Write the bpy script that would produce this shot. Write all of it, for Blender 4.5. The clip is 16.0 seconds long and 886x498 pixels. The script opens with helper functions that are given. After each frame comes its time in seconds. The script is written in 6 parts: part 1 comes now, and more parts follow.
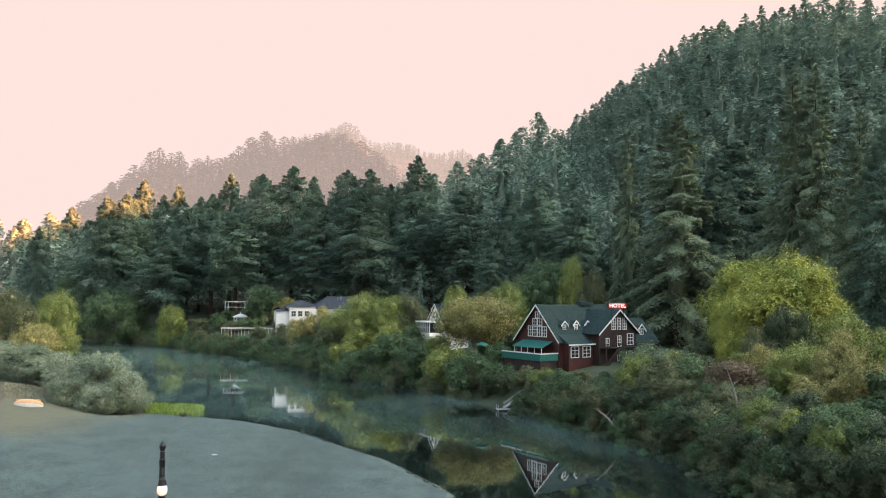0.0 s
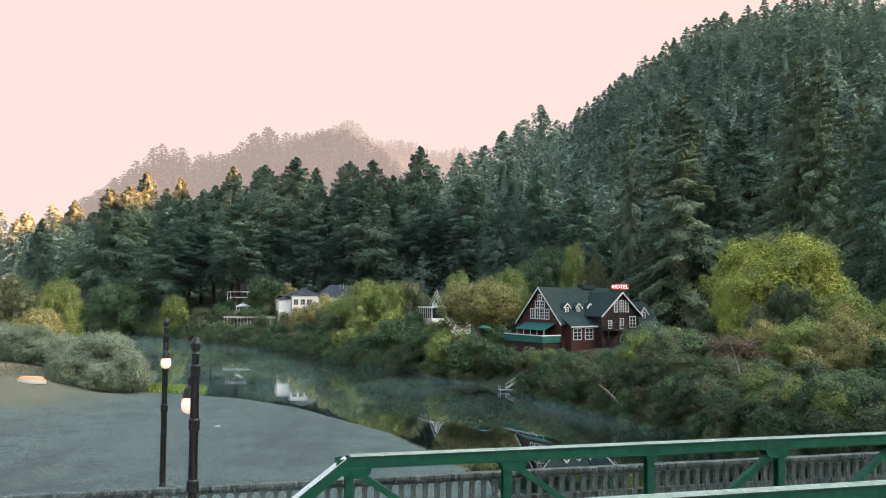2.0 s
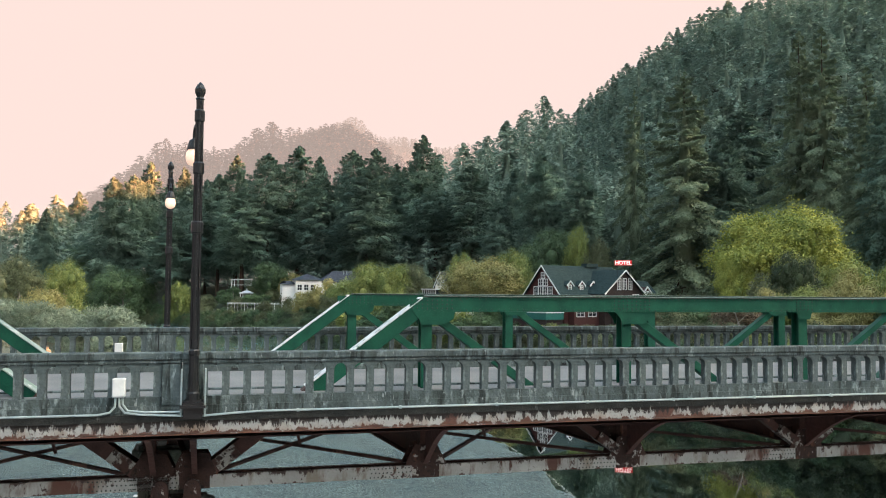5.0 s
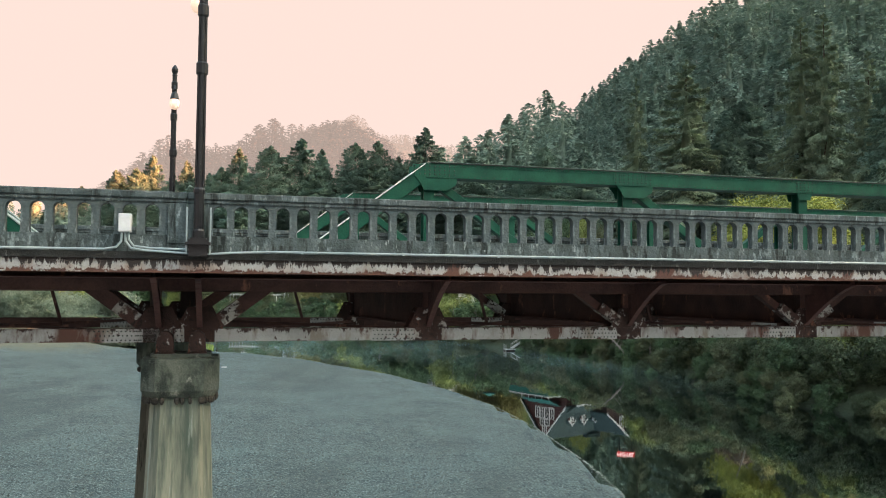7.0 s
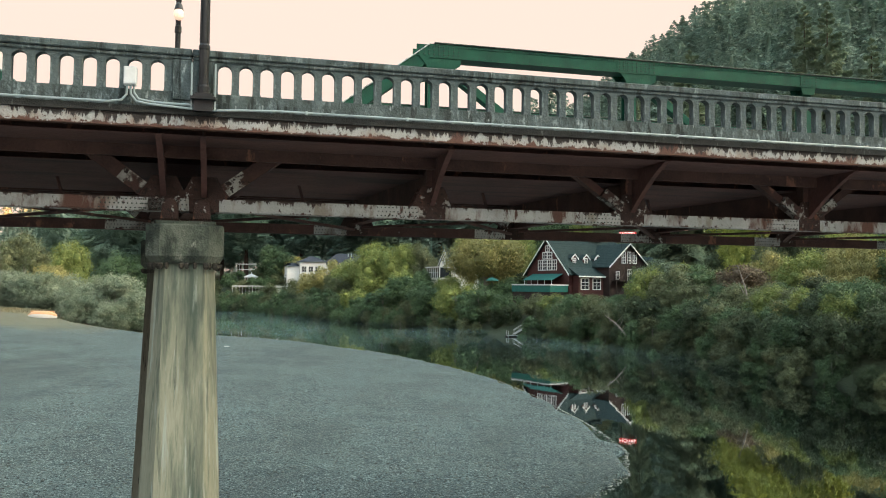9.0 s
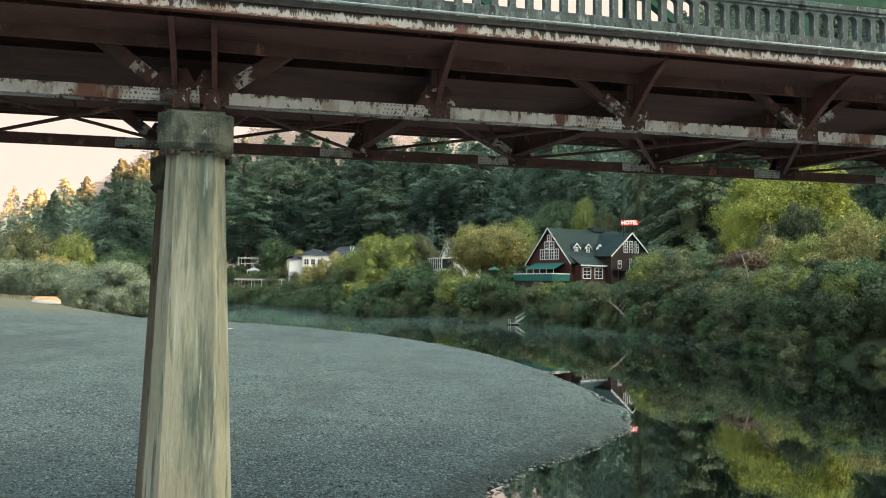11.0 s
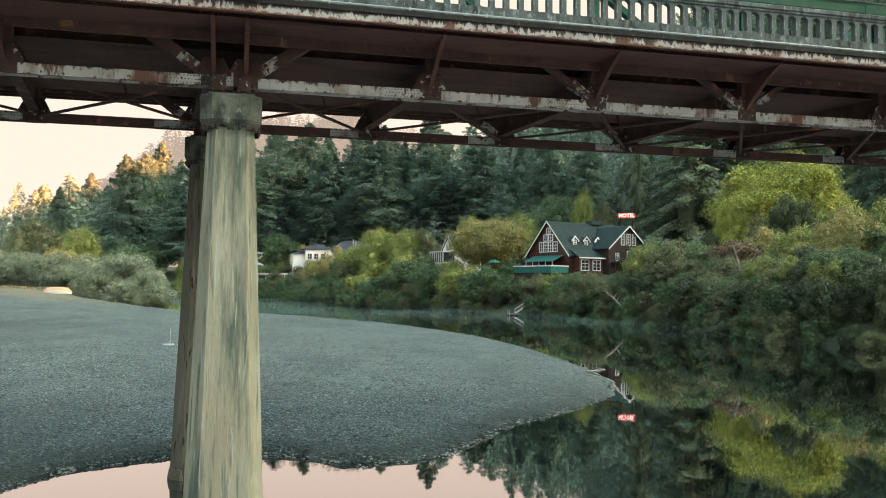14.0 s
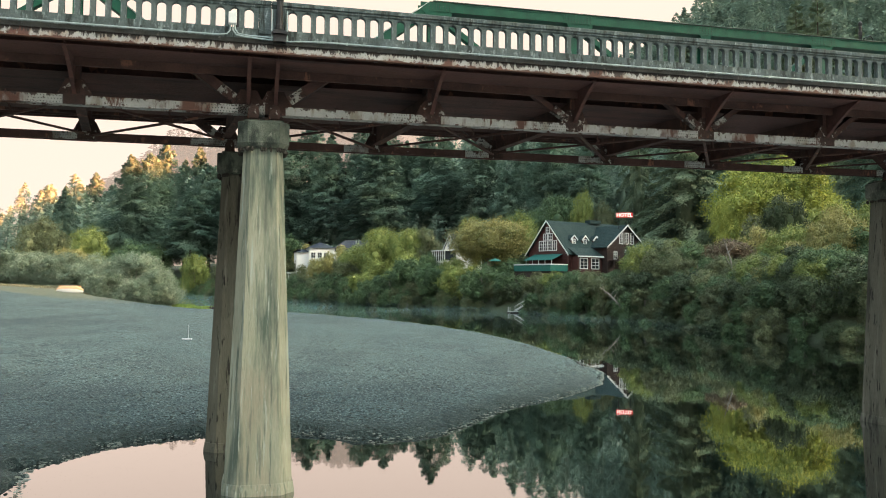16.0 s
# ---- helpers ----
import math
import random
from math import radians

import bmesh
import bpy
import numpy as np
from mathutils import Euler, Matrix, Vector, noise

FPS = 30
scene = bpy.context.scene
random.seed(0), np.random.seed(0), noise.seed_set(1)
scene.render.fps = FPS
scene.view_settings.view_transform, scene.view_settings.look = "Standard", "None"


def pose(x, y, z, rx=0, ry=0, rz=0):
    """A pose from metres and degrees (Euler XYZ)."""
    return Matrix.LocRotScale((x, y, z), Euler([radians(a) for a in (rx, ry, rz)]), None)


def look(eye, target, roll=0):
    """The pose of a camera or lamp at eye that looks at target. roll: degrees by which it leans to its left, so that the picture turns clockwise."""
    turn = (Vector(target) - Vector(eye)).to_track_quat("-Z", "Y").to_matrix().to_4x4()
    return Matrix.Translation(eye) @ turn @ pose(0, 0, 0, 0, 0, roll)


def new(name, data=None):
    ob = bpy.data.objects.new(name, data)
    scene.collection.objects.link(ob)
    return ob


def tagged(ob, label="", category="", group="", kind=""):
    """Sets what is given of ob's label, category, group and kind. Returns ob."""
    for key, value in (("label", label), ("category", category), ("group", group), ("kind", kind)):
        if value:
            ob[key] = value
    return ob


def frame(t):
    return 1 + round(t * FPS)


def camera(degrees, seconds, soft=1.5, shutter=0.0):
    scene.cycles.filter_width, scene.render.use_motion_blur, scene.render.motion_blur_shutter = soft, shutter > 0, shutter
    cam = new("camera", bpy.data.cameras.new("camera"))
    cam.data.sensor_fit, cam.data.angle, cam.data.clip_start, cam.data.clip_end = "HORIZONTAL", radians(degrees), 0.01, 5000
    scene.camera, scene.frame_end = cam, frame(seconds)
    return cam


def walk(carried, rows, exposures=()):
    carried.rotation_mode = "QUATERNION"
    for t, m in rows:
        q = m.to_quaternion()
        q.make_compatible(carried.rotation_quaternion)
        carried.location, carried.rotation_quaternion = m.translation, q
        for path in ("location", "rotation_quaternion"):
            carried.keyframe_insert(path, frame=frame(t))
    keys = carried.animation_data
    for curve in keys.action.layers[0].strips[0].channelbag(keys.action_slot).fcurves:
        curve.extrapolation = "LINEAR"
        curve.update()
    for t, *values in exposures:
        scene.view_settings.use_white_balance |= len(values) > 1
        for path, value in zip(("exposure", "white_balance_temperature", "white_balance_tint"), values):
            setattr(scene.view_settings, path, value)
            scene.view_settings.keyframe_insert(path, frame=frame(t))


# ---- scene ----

# ---------- camera ----------
cam = camera(56.1, 16.0, 1.0)
PATH = [
    (0.0, 0.014, 0.306, 25.141, 92.918, -0.530, -0.029),
    (0.5, -0.016, 0.363, 24.083, 92.919, -0.529, 0.012),
    (1.0, -0.031, 0.413, 23.076, 92.912, -0.529, 0.033),
    (1.5, -0.034, 0.473, 22.139, 92.882, -0.529, 0.078),
    (2.0, 0.011, 0.506, 21.202, 92.859, -0.523, 0.126),
    (2.5, 0.061, 0.445, 20.291, 92.846, -0.512, 0.177),
    (3.0, 0.123, 0.365, 19.416, 92.840, -0.506, 0.228),
    (5.5, 0.109, 0.548, 15.393, 92.774, -0.494, 0.398),
    (6.0, 0.114, 0.510, 14.565, 92.765, -0.483, 0.433),
    (6.5, 0.132, 0.516, 13.810, 92.763, -0.468, 0.478),
    (7.0, 0.126, 0.518, 13.063, 92.726, -0.474, 0.506),
    (7.5, 0.125, 0.528, 12.317, 92.727, -0.533, 0.563),
    (8.0, 0.116, 0.528, 11.579, 92.716, -0.550, 0.608),
    (8.5, 0.127, 0.548, 10.895, 92.686, -0.572, 0.638),
    (9.0, 0.114, 0.614, 10.243, 92.678, -0.588, 0.656),
    (9.5, 0.075, 0.664, 9.572, 92.673, -0.577, 0.674),
    (10.0, 0.043, 0.647, 8.934, 92.670, -0.585, 0.716),
    (12.5, 0.230, -1.193, 6.725, 92.551, -0.579, 0.853),
    (13.0, 0.302, -1.988, 6.599, 92.518, -0.558, 0.876),
    (13.5, 0.356, -2.770, 6.576, 92.483, -0.565, 0.912),
    (14.0, 0.423, -3.559, 6.565, 92.450, -0.563, 0.937),
    (14.5, 0.475, -4.469, 6.539, 92.434, -0.541, 0.987),
    (15.0, 0.523, -5.492, 6.590, 92.397, -0.516, 1.034),
    (15.5, 0.546, -6.594, 6.605, 92.362, -0.493, 1.052),
    (16.0, 0.566, -7.647, 6.520, 92.341, -0.484, 1.076),
]
EXPOSURES = [(0.0, 0.0, 6250, 10), (3.0, 0.0, 6250, 10), (7.0, 0.0, 6450, 9), (8.2, 0.05, 6600, 7), (9.5, 0.14, 6700, 6), (12.5, 0.22, 6720, 4), (16.0, 0.25, 6720, 4)]
walk(cam, [(t, pose(x, y, z, rx, ry, rz)) for t, x, y, z, rx, ry, rz in PATH], EXPOSURES)

# ---------- sky and sun ----------
SUN_ELEVATION, SUN_AZIMUTH = 17.0, 98.0   # degrees; azimuth clockwise from +y
world = bpy.data.worlds.new("sky")
scene.world = world
world.use_nodes = True
wn, wl = world.node_tree.nodes, world.node_tree.links
wn.clear()
w_out, w_bg = wn.new("ShaderNodeOutputWorld"), wn.new("ShaderNodeBackground")
w_sky, w_mix, w_map = wn.new("ShaderNodeTexSky"), wn.new("ShaderNodeMix"), wn.new("ShaderNodeMapRange")
w_co, w_sep, w_gain = wn.new("ShaderNodeTexCoord"), wn.new("ShaderNodeSeparateXYZ"), wn.new("ShaderNodeVectorMath")
w_sky.sky_type, w_sky.sun_disc = "NISHITA", False
w_sky.sun_elevation, w_sky.sun_rotation = radians(SUN_ELEVATION), radians(SUN_AZIMUTH)
w_sky.dust_density, w_sky.air_density = 3.0, 1.4
w_gain.operation = "MULTIPLY"
w_gain.inputs[1].default_value = (0.84, 0.76, 0.64)
w_mix.data_type = "RGBA"
w_mix.inputs[6].default_value = (1.02, 0.785, 0.70, 1)      # thick evening haze round the horizon
w_map.inputs["From Min"].default_value, w_map.inputs["From Max"].default_value = 0.335, 0.50
w_map.inputs["To Max"].default_value = 1.0
wl.new(w_co.outputs["Generated"], w_sep.inputs[0])
wl.new(w_sep.outputs["Z"], w_map.inputs["Value"])
wl.new(w_sky.outputs[0], w_gain.inputs[0])
wl.new(w_map.outputs[0], w_mix.inputs[0])
wl.new(w_gain.outputs[0], w_mix.inputs[7])
w_dot, w_glow, w_warm = wn.new("ShaderNodeVectorMath"), wn.new("ShaderNodeMapRange"), wn.new("ShaderNodeVectorMath")
w_dot.operation, w_warm.operation = "DOT_PRODUCT", "SCALE"      # the sky brightens towards the sun
w_dot.inputs[1].default_value = (math.sin(radians(SUN_AZIMUTH + 26)) * 0.9, math.cos(radians(SUN_AZIMUTH + 26)) * 0.9, 0.44)
w_glow.interpolation_type = "SMOOTHSTEP"
w_glow.inputs["From Min"].default_value, w_glow.inputs["From Max"].default_value = 0.30, 1.0
w_glow.inputs["To Min"].default_value, w_glow.inputs["To Max"].default_value = 1.0, 2.6
wl.new(w_co.outputs["Generated"], w_dot.inputs[0])
wl.new(w_dot.outputs["Value"], w_glow.inputs["Value"])
wl.new(w_mix.outputs[2], w_warm.inputs[0])
wl.new(w_glow.outputs[0], w_warm.inputs["Scale"])
wl.new(w_warm.outputs[0], w_bg.inputs["Color"])
wl.new(w_bg.outputs[0], w_out.inputs["Surface"])
w_bg.inputs["Strength"].default_value = 1.0

sun = new("sun", bpy.data.lights.new("sun", "SUN"))
sun.data.energy, sun.data.angle, sun.data.color = 125.0, radians(0.6), (1.0, 0.33, 0.13)
az, el = radians(SUN_AZIMUTH), radians(SUN_ELEVATION)
sun.matrix_world = look((math.sin(az) * math.cos(el) * 900, math.cos(az) * math.cos(el) * 900, math.sin(el) * 900), (0, 0, 0))


# ---------- materials ----------
def material(name, dark, light, scale=3.0, rough=0.8, bump=0.3, metal=0.0, fine=12.0, vary=0.0, island=0.0, spec=0.4, stretch=(1, 1, 1), extra=None, thin=0.0):
    """Two colours mixed by coarse and fine noise, with relief. vary: change from object to object; island: from leaf to leaf; extra: (colour, scale, threshold, stretch) patches."""
    m = bpy.data.materials.new(name)
    m.use_nodes = True
    n, l = m.node_tree.nodes, m.node_tree.links
    p = n["Principled BSDF"]
    p.inputs["Roughness"].default_value, p.inputs["Metallic"].default_value = rough, metal
    p.inputs["Specular IOR Level"].default_value = spec
    co, mp = n.new("ShaderNodeTexCoord"), n.new("ShaderNodeMapping")
    mp.inputs["Scale"].default_value = stretch
    l.new(co.outputs["Object"], mp.inputs["Vector"])
    a, b, add, mix = n.new("ShaderNodeTexNoise"), n.new("ShaderNodeTexNoise"), n.new("ShaderNodeMath"), n.new("ShaderNodeMix")
    a.inputs["Scale"].default_value, b.inputs["Scale"].default_value = scale, scale * fine
    a.inputs["Detail"].default_value, b.inputs["Detail"].default_value = 6, 3
    for t in (a, b):
        l.new(mp.outputs[0], t.inputs["Vector"])
    add.operation = "MULTIPLY_ADD"
    l.new(b.outputs[0], add.inputs[0])
    add.inputs[1].default_value = 0.45
    l.new(a.outputs[0], add.inputs[2])
    mr = n.new("ShaderNodeMapRange")
    mr.inputs["From Min"].default_value, mr.inputs["From Max"].default_value = 0.5, 0.95
    l.new(add.outputs[0], mr.inputs["Value"])
    mix.data_type = "RGBA"
    mix.inputs[6].default_value, mix.inputs[7].default_value = (*dark, 1), (*light, 1)
    l.new(mr.outputs[0], mix.inputs[0])
    colour = mix.outputs[2]
    if extra:
        for col, sc, threshold, st, *soft in extra:
            mp2, t2, r2, m2 = n.new("ShaderNodeMapping"), n.new("ShaderNodeTexNoise"), n.new("ShaderNodeMapRange"), n.new("ShaderNodeMix")
            mp2.inputs["Scale"].default_value = st
            mp2.inputs["Location"].default_value = (sc * 3.1, 7 * threshold, 1.7)
            l.new(co.outputs["Object"], mp2.inputs["Vector"])
            l.new(mp2.outputs[0], t2.inputs["Vector"])
            t2.inputs["Scale"].default_value, t2.inputs["Detail"].default_value, t2.inputs["Roughness"].default_value = sc, 8, 0.65
            r2.inputs["From Min"].default_value, r2.inputs["From Max"].default_value = threshold, threshold + (soft[0] if soft else 0.05)
            l.new(t2.outputs[0], r2.inputs["Value"])
            m2.data_type = "RGBA"
            l.new(r2.outputs[0], m2.inputs[0])
            l.new(colour, m2.inputs[6])
            m2.inputs[7].default_value = (*col, 1)
            colour = m2.outputs[2]
    if vary or island:
        hsv, info, geo, sm = n.new("ShaderNodeHueSaturation"), n.new("ShaderNodeObjectInfo"), n.new("ShaderNodeNewGeometry"), n.new("ShaderNodeMath")
        val, hue = n.new("ShaderNodeMapRange"), n.new("ShaderNodeMapRange")
        sm.operation = "ADD"
        for k, (source, amount) in enumerate(((info.outputs["Random"], vary), (geo.outputs["Random Per Island"], island))):
            s = n.new("ShaderNodeMath")
            s.operation = "MULTIPLY_ADD"
            s.inputs[1].default_value, s.inputs[2].default_value = amount, -amount / 2
            l.new(source, s.inputs[0])
            l.new(s.outputs[0], sm.inputs[k])
        val.inputs["From Min"].default_value, val.inputs["From Max"].default_value = -1, 1
        val.inputs["To Min"].default_value, val.inputs["To Max"].default_value = 0, 2
        hue.inputs["From Min"].default_value, hue.inputs["From Max"].default_value = -1, 1
        hue.inputs["To Min"].default_value, hue.inputs["To Max"].default_value = 0.54, 0.46
        l.new(sm.outputs[0], val.inputs["Value"])
        l.new(sm.outputs[0], hue.inputs["Value"])
        l.new(val.outputs[0], hsv.inputs["Value"])
        l.new(hue.outputs[0], hsv.inputs["Hue"])
        l.new(colour, hsv.inputs["Color"])
        colour = hsv.outputs[0]
    l.new(colour, p.inputs["Base Color"])
    if bump:
        bm_ = n.new("ShaderNodeBump")
        bm_.inputs["Strength"].default_value, bm_.inputs["Distance"].default_value = bump, 0.3 / scale
        l.new(add.outputs[0], bm_.inputs["Height"])
        l.new(bm_.outputs[0], p.inputs["Normal"])
    if thin:
        tr, ms = n.new("ShaderNodeBsdfTranslucent"), n.new("ShaderNodeMixShader")
        l.new(colour, tr.inputs["Color"])
        ms.inputs[0].default_value = thin
        l.new(p.outputs[0], ms.inputs[1])
        l.new(tr.outputs[0], ms.inputs[2])
        l.new(ms.outputs[0], n["Material Output"].inputs["Surface"])
    return m


def glow(name, colour, strength):
    m = bpy.data.materials.new(name)
    m.use_nodes = True
    p = m.node_tree.nodes["Principled BSDF"]
    p.inputs["Base Color"].default_value = (*colour, 1)
    p.inputs["Emission Color"].default_value, p.inputs["Emission Strength"].default_value = (*colour, 1), strength
    return m


CONCRETE = material("weathered_concrete", (0.034, 0.047, 0.047), (0.090, 0.116, 0.115), 1.6, 0.9, 0.35, extra=[((0.022, 0.033, 0.031), 2.6, 0.49, (1, 1, 0.35), 0.18), ((0.165, 0.205, 0.205), 6.0, 0.55, (1, 1, 0.4), 0.12), ((0.014, 0.020, 0.018), 5.0, 0.53, (1, 1, 0.12), 0.10), ((0.225, 0.262, 0.258), 9.0, 0.62, (1, 1, 0.30), 0.06)])
SLAB_EDGE = material("black_stained_slab_edge", (0.010, 0.010, 0.009), (0.027, 0.029, 0.026), 3.0, 0.9, 0.4, extra=[((0.096, 0.102, 0.096), 7.0, 0.62, (1, 1, 0.3), 0.06)])
CAP_CONCRETE = material("dark_cap_concrete", (0.044, 0.056, 0.044), (0.100, 0.114, 0.090), 2.0, 0.9, 0.4, extra=[((0.018, 0.026, 0.020), 2.0, 0.47, (1, 1, 0.6), 0.15), ((0.17, 0.18, 0.15), 5.0, 0.60, (1, 1, 0.5), 0.08)])
PIER_CONCRETE = material("stained_pier_concrete", (0.139, 0.149, 0.110), (0.227, 0.237, 0.179), 0.9, 0.9, 0.15, stretch=(2, 2, 0.30), extra=[((0.175, 0.155, 0.115), 0.5, 0.52, (1, 1, 0.5), 0.2), ((0.052, 0.074, 0.058), 1.0, 0.52, (1.217, 1.472, 0.117), 0.12), ((0.236, 0.270, 0.236), 2.5, 0.56, (2.662, 3.220, 0.145), 0.10), ((0.066, 0.082, 0.064), 4.0, 0.54, (2.2, 2.2, 0.09), 0.12), ((0.25, 0.275, 0.240), 6.0, 0.64, (2.4, 2.4, 0.12), 0.08)])
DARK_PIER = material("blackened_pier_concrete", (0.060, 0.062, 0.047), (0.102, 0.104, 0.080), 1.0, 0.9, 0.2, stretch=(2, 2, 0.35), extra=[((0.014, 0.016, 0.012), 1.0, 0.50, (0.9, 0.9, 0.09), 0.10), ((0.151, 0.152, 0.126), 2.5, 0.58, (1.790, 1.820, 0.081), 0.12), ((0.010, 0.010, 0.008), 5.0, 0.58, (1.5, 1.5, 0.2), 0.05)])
GREEN_STEEL = material("green_painted_steel", (0.003, 0.041, 0.025), (0.009, 0.078, 0.046), 2.2, 0.55, 0.12, extra=[((0.03, 0.05, 0.035), 3.0, 0.66, (1, 1, 1))], spec=0.18)
DARK_RIVET = material("dark_rivet_heads", (0.008, 0.022, 0.016), (0.022, 0.030, 0.024), 5.0, 0.7, 0.1)
TOP_PLATE = material("worn_green_top_plate", (0.10, 0.17, 0.135), (0.26, 0.32, 0.29), 3.0, 0.6, 0.2, extra=[((0.45, 0.48, 0.46), 5.0, 0.58, (1, 1, 1), 0.1)])
PALE_EDGE = material("frosted_top_plate", (0.45, 0.47, 0.46), (0.68, 0.70, 0.68), 3.0, 0.7, 0.2, extra=[((0.05, 0.13, 0.09), 6.0, 0.58, (1, 1, 1))])
RUST_STEEL = material("rusted_dark_steel", (0.036, 0.018, 0.015), (0.080, 0.040, 0.032), 1.8, 0.85, 0.35, extra=[((0.175, 0.082, 0.056), 1.6, 0.60, (1, 1, 0.6)), ((0.411, 0.388, 0.377), 2.6, 0.70, (1, 1, 1))])
PEELING = material("peeling_white_paint_on_rust", (0.225, 0.229, 0.220), (0.320, 0.326, 0.312), 2.0, 0.75, 0.25, extra=[((0.19, 0.145, 0.115), 1.4, 0.50, (1, 1, 0.5), 0.15), ((0.075, 0.032, 0.022), 0.9, 0.56, (1, 1, 0.5), 0.05), ((0.050, 0.024, 0.018), 14.0, 0.585, (1, 1, 0.6), 0.03)])


def drips(m, colour, z_edge, slope, scale, threshold):
    """Stains that hang down from (slope < 0) or creep up from an edge at height z_edge, ragged along the beam."""
    n, l = m.node_tree.nodes, m.node_tree.links
    p = n["Principled BSDF"]
    below = p.inputs["Base Color"].links[0].from_socket
    co, mp, xyz, noise, lift, cut, mix = (n.new("ShaderNode" + k) for k in ("TexCoord", "Mapping", "SeparateXYZ", "TexNoise", "Math", "MapRange", "Mix"))
    mp.inputs["Scale"].default_value = (1, 1, 0.22)
    noise.inputs["Scale"].default_value, noise.inputs["Detail"].default_value, noise.inputs["Roughness"].default_value = scale, 9, 0.75
    lift.operation = "MULTIPLY_ADD"
    l.new(co.outputs["Object"], mp.inputs["Vector"])
    l.new(co.outputs["Object"], xyz.inputs[0])
    l.new(mp.outputs[0], noise.inputs["Vector"])
    l.new(xyz.outputs["Z"], lift.inputs[0])
    lift.inputs[1].default_value = -slope
    shift = n.new("ShaderNodeMath")
    shift.inputs[1].default_value = slope * z_edge
    l.new(noise.outputs[0], shift.inputs[0])
    l.new(shift.outputs[0], lift.inputs[2])
    cut.inputs["From Min"].default_value, cut.inputs["From Max"].default_value = threshold, threshold + 0.03
    l.new(lift.outputs[0], cut.inputs["Value"])
    mix.data_type = "RGBA"
    l.new(cut.outputs[0], mix.inputs[0])
    l.new(below, mix.inputs[6])
    mix.inputs[7].default_value = (*colour, 1)
    l.new(mix.outputs[2], p.inputs["Base Color"])


drips(PEELING, (0.065, 0.028, 0.019), 13.36, 2.0, 4.0, 0.44)
drips(PEELING, (0.085, 0.036, 0.023), 13.36, 0.9, 1.1, 0.50)
drips(PEELING, (0.018, 0.013, 0.011), 13.60, -0.95, 6.0, 0.405)
PEELING_PALE = material("flaking_pale_paint_on_steel", (0.240, 0.248, 0.232), (0.336, 0.344, 0.328), 2.0, 0.75, 0.25, extra=[((0.085, 0.038, 0.026), 0.55, 0.535, (1, 1, 0.3), 0.07), ((0.045, 0.022, 0.018), 6.0, 0.60, (1, 1, 0.8)), ((0.19, 0.17, 0.14), 2.0, 0.55, (1, 1, 0.4), 0.1)])
drips(PEELING_PALE, (0.060, 0.027, 0.020), 11.86, 1.6, 3.0, 0.53)
drips(PEELING_PALE, (0.036, 0.020, 0.016), 12.14, -1.0, 5.0, 0.50)
drips(PEELING_PALE, (0.070, 0.032, 0.022), 12.14, -0.1, 0.8, 0.55)
SOFFIT = material("brown_rust_stained_soffit", (0.044, 0.020, 0.017), (0.086, 0.040, 0.034), 0.8, 0.9, 0.2, extra=[((0.026, 0.013, 0.012), 1.2, 0.55, (0.15, 1, 1), 0.12)])
RUST_GUSSET = material("rust_with_paint_flakes", (0.019, 0.010, 0.008), (0.048, 0.023, 0.017), 2.5, 0.85, 0.4, extra=[((0.130, 0.054, 0.030), 2.0, 0.62, (1, 1, 0.6), 0.08), ((0.280, 0.275, 0.255), 5.0, 0.585, (1, 1, 1), 0.04), ((0.016, 0.010, 0.008), 14.0, 0.56, (1, 1, 1), 0.04)])
FLAKE_PLATE = material("pale_flaking_plate", (0.20, 0.205, 0.185), (0.33, 0.335, 0.31), 3.0, 0.8, 0.4, extra=[((0.050, 0.024, 0.018), 2.2, 0.45, (1, 1, 1), 0.06), ((0.018, 0.011, 0.009), 11.0, 0.54, (1, 1, 1), 0.03)])
ROAD = material("pale_worn_asphalt", (0.096, 0.102, 0.104), (0.155, 0.162, 0.163), 0.5, 0.9, 0.2, fine=40)
CONDUIT = material("grey_conduit", (0.220, 0.280, 0.280), (0.310, 0.370, 0.370), 4, 0.45, 0.05, metal=0.2)
BLACK_IRON = material("black_painted_iron", (0.006, 0.007, 0.008), (0.016, 0.017, 0.018), 3, 0.36, 0.1, spec=0.30)
GLOBE = glow("lit_lamp_globe", (1.0, 0.68, 0.50), 0.62)
GRAVEL = material("grey_river_gravel", (0.047, 0.075, 0.078), (0.083, 0.130, 0.133), 0.22, 0.95, 0.8, fine=45, extra=[((0.217, 0.292, 0.285), 9.0, 0.545, (1, 1, 1), 0.05), ((0.016, 0.025, 0.025), 7.0, 0.535, (1, 1, 1), 0.05), ((0.199, 0.273, 0.262), 3.2, 0.60, (1, 1, 1), 0.06), ((0.046, 0.068, 0.069), 0.06, 0.52, (1, 0.35, 1), 0.2)])


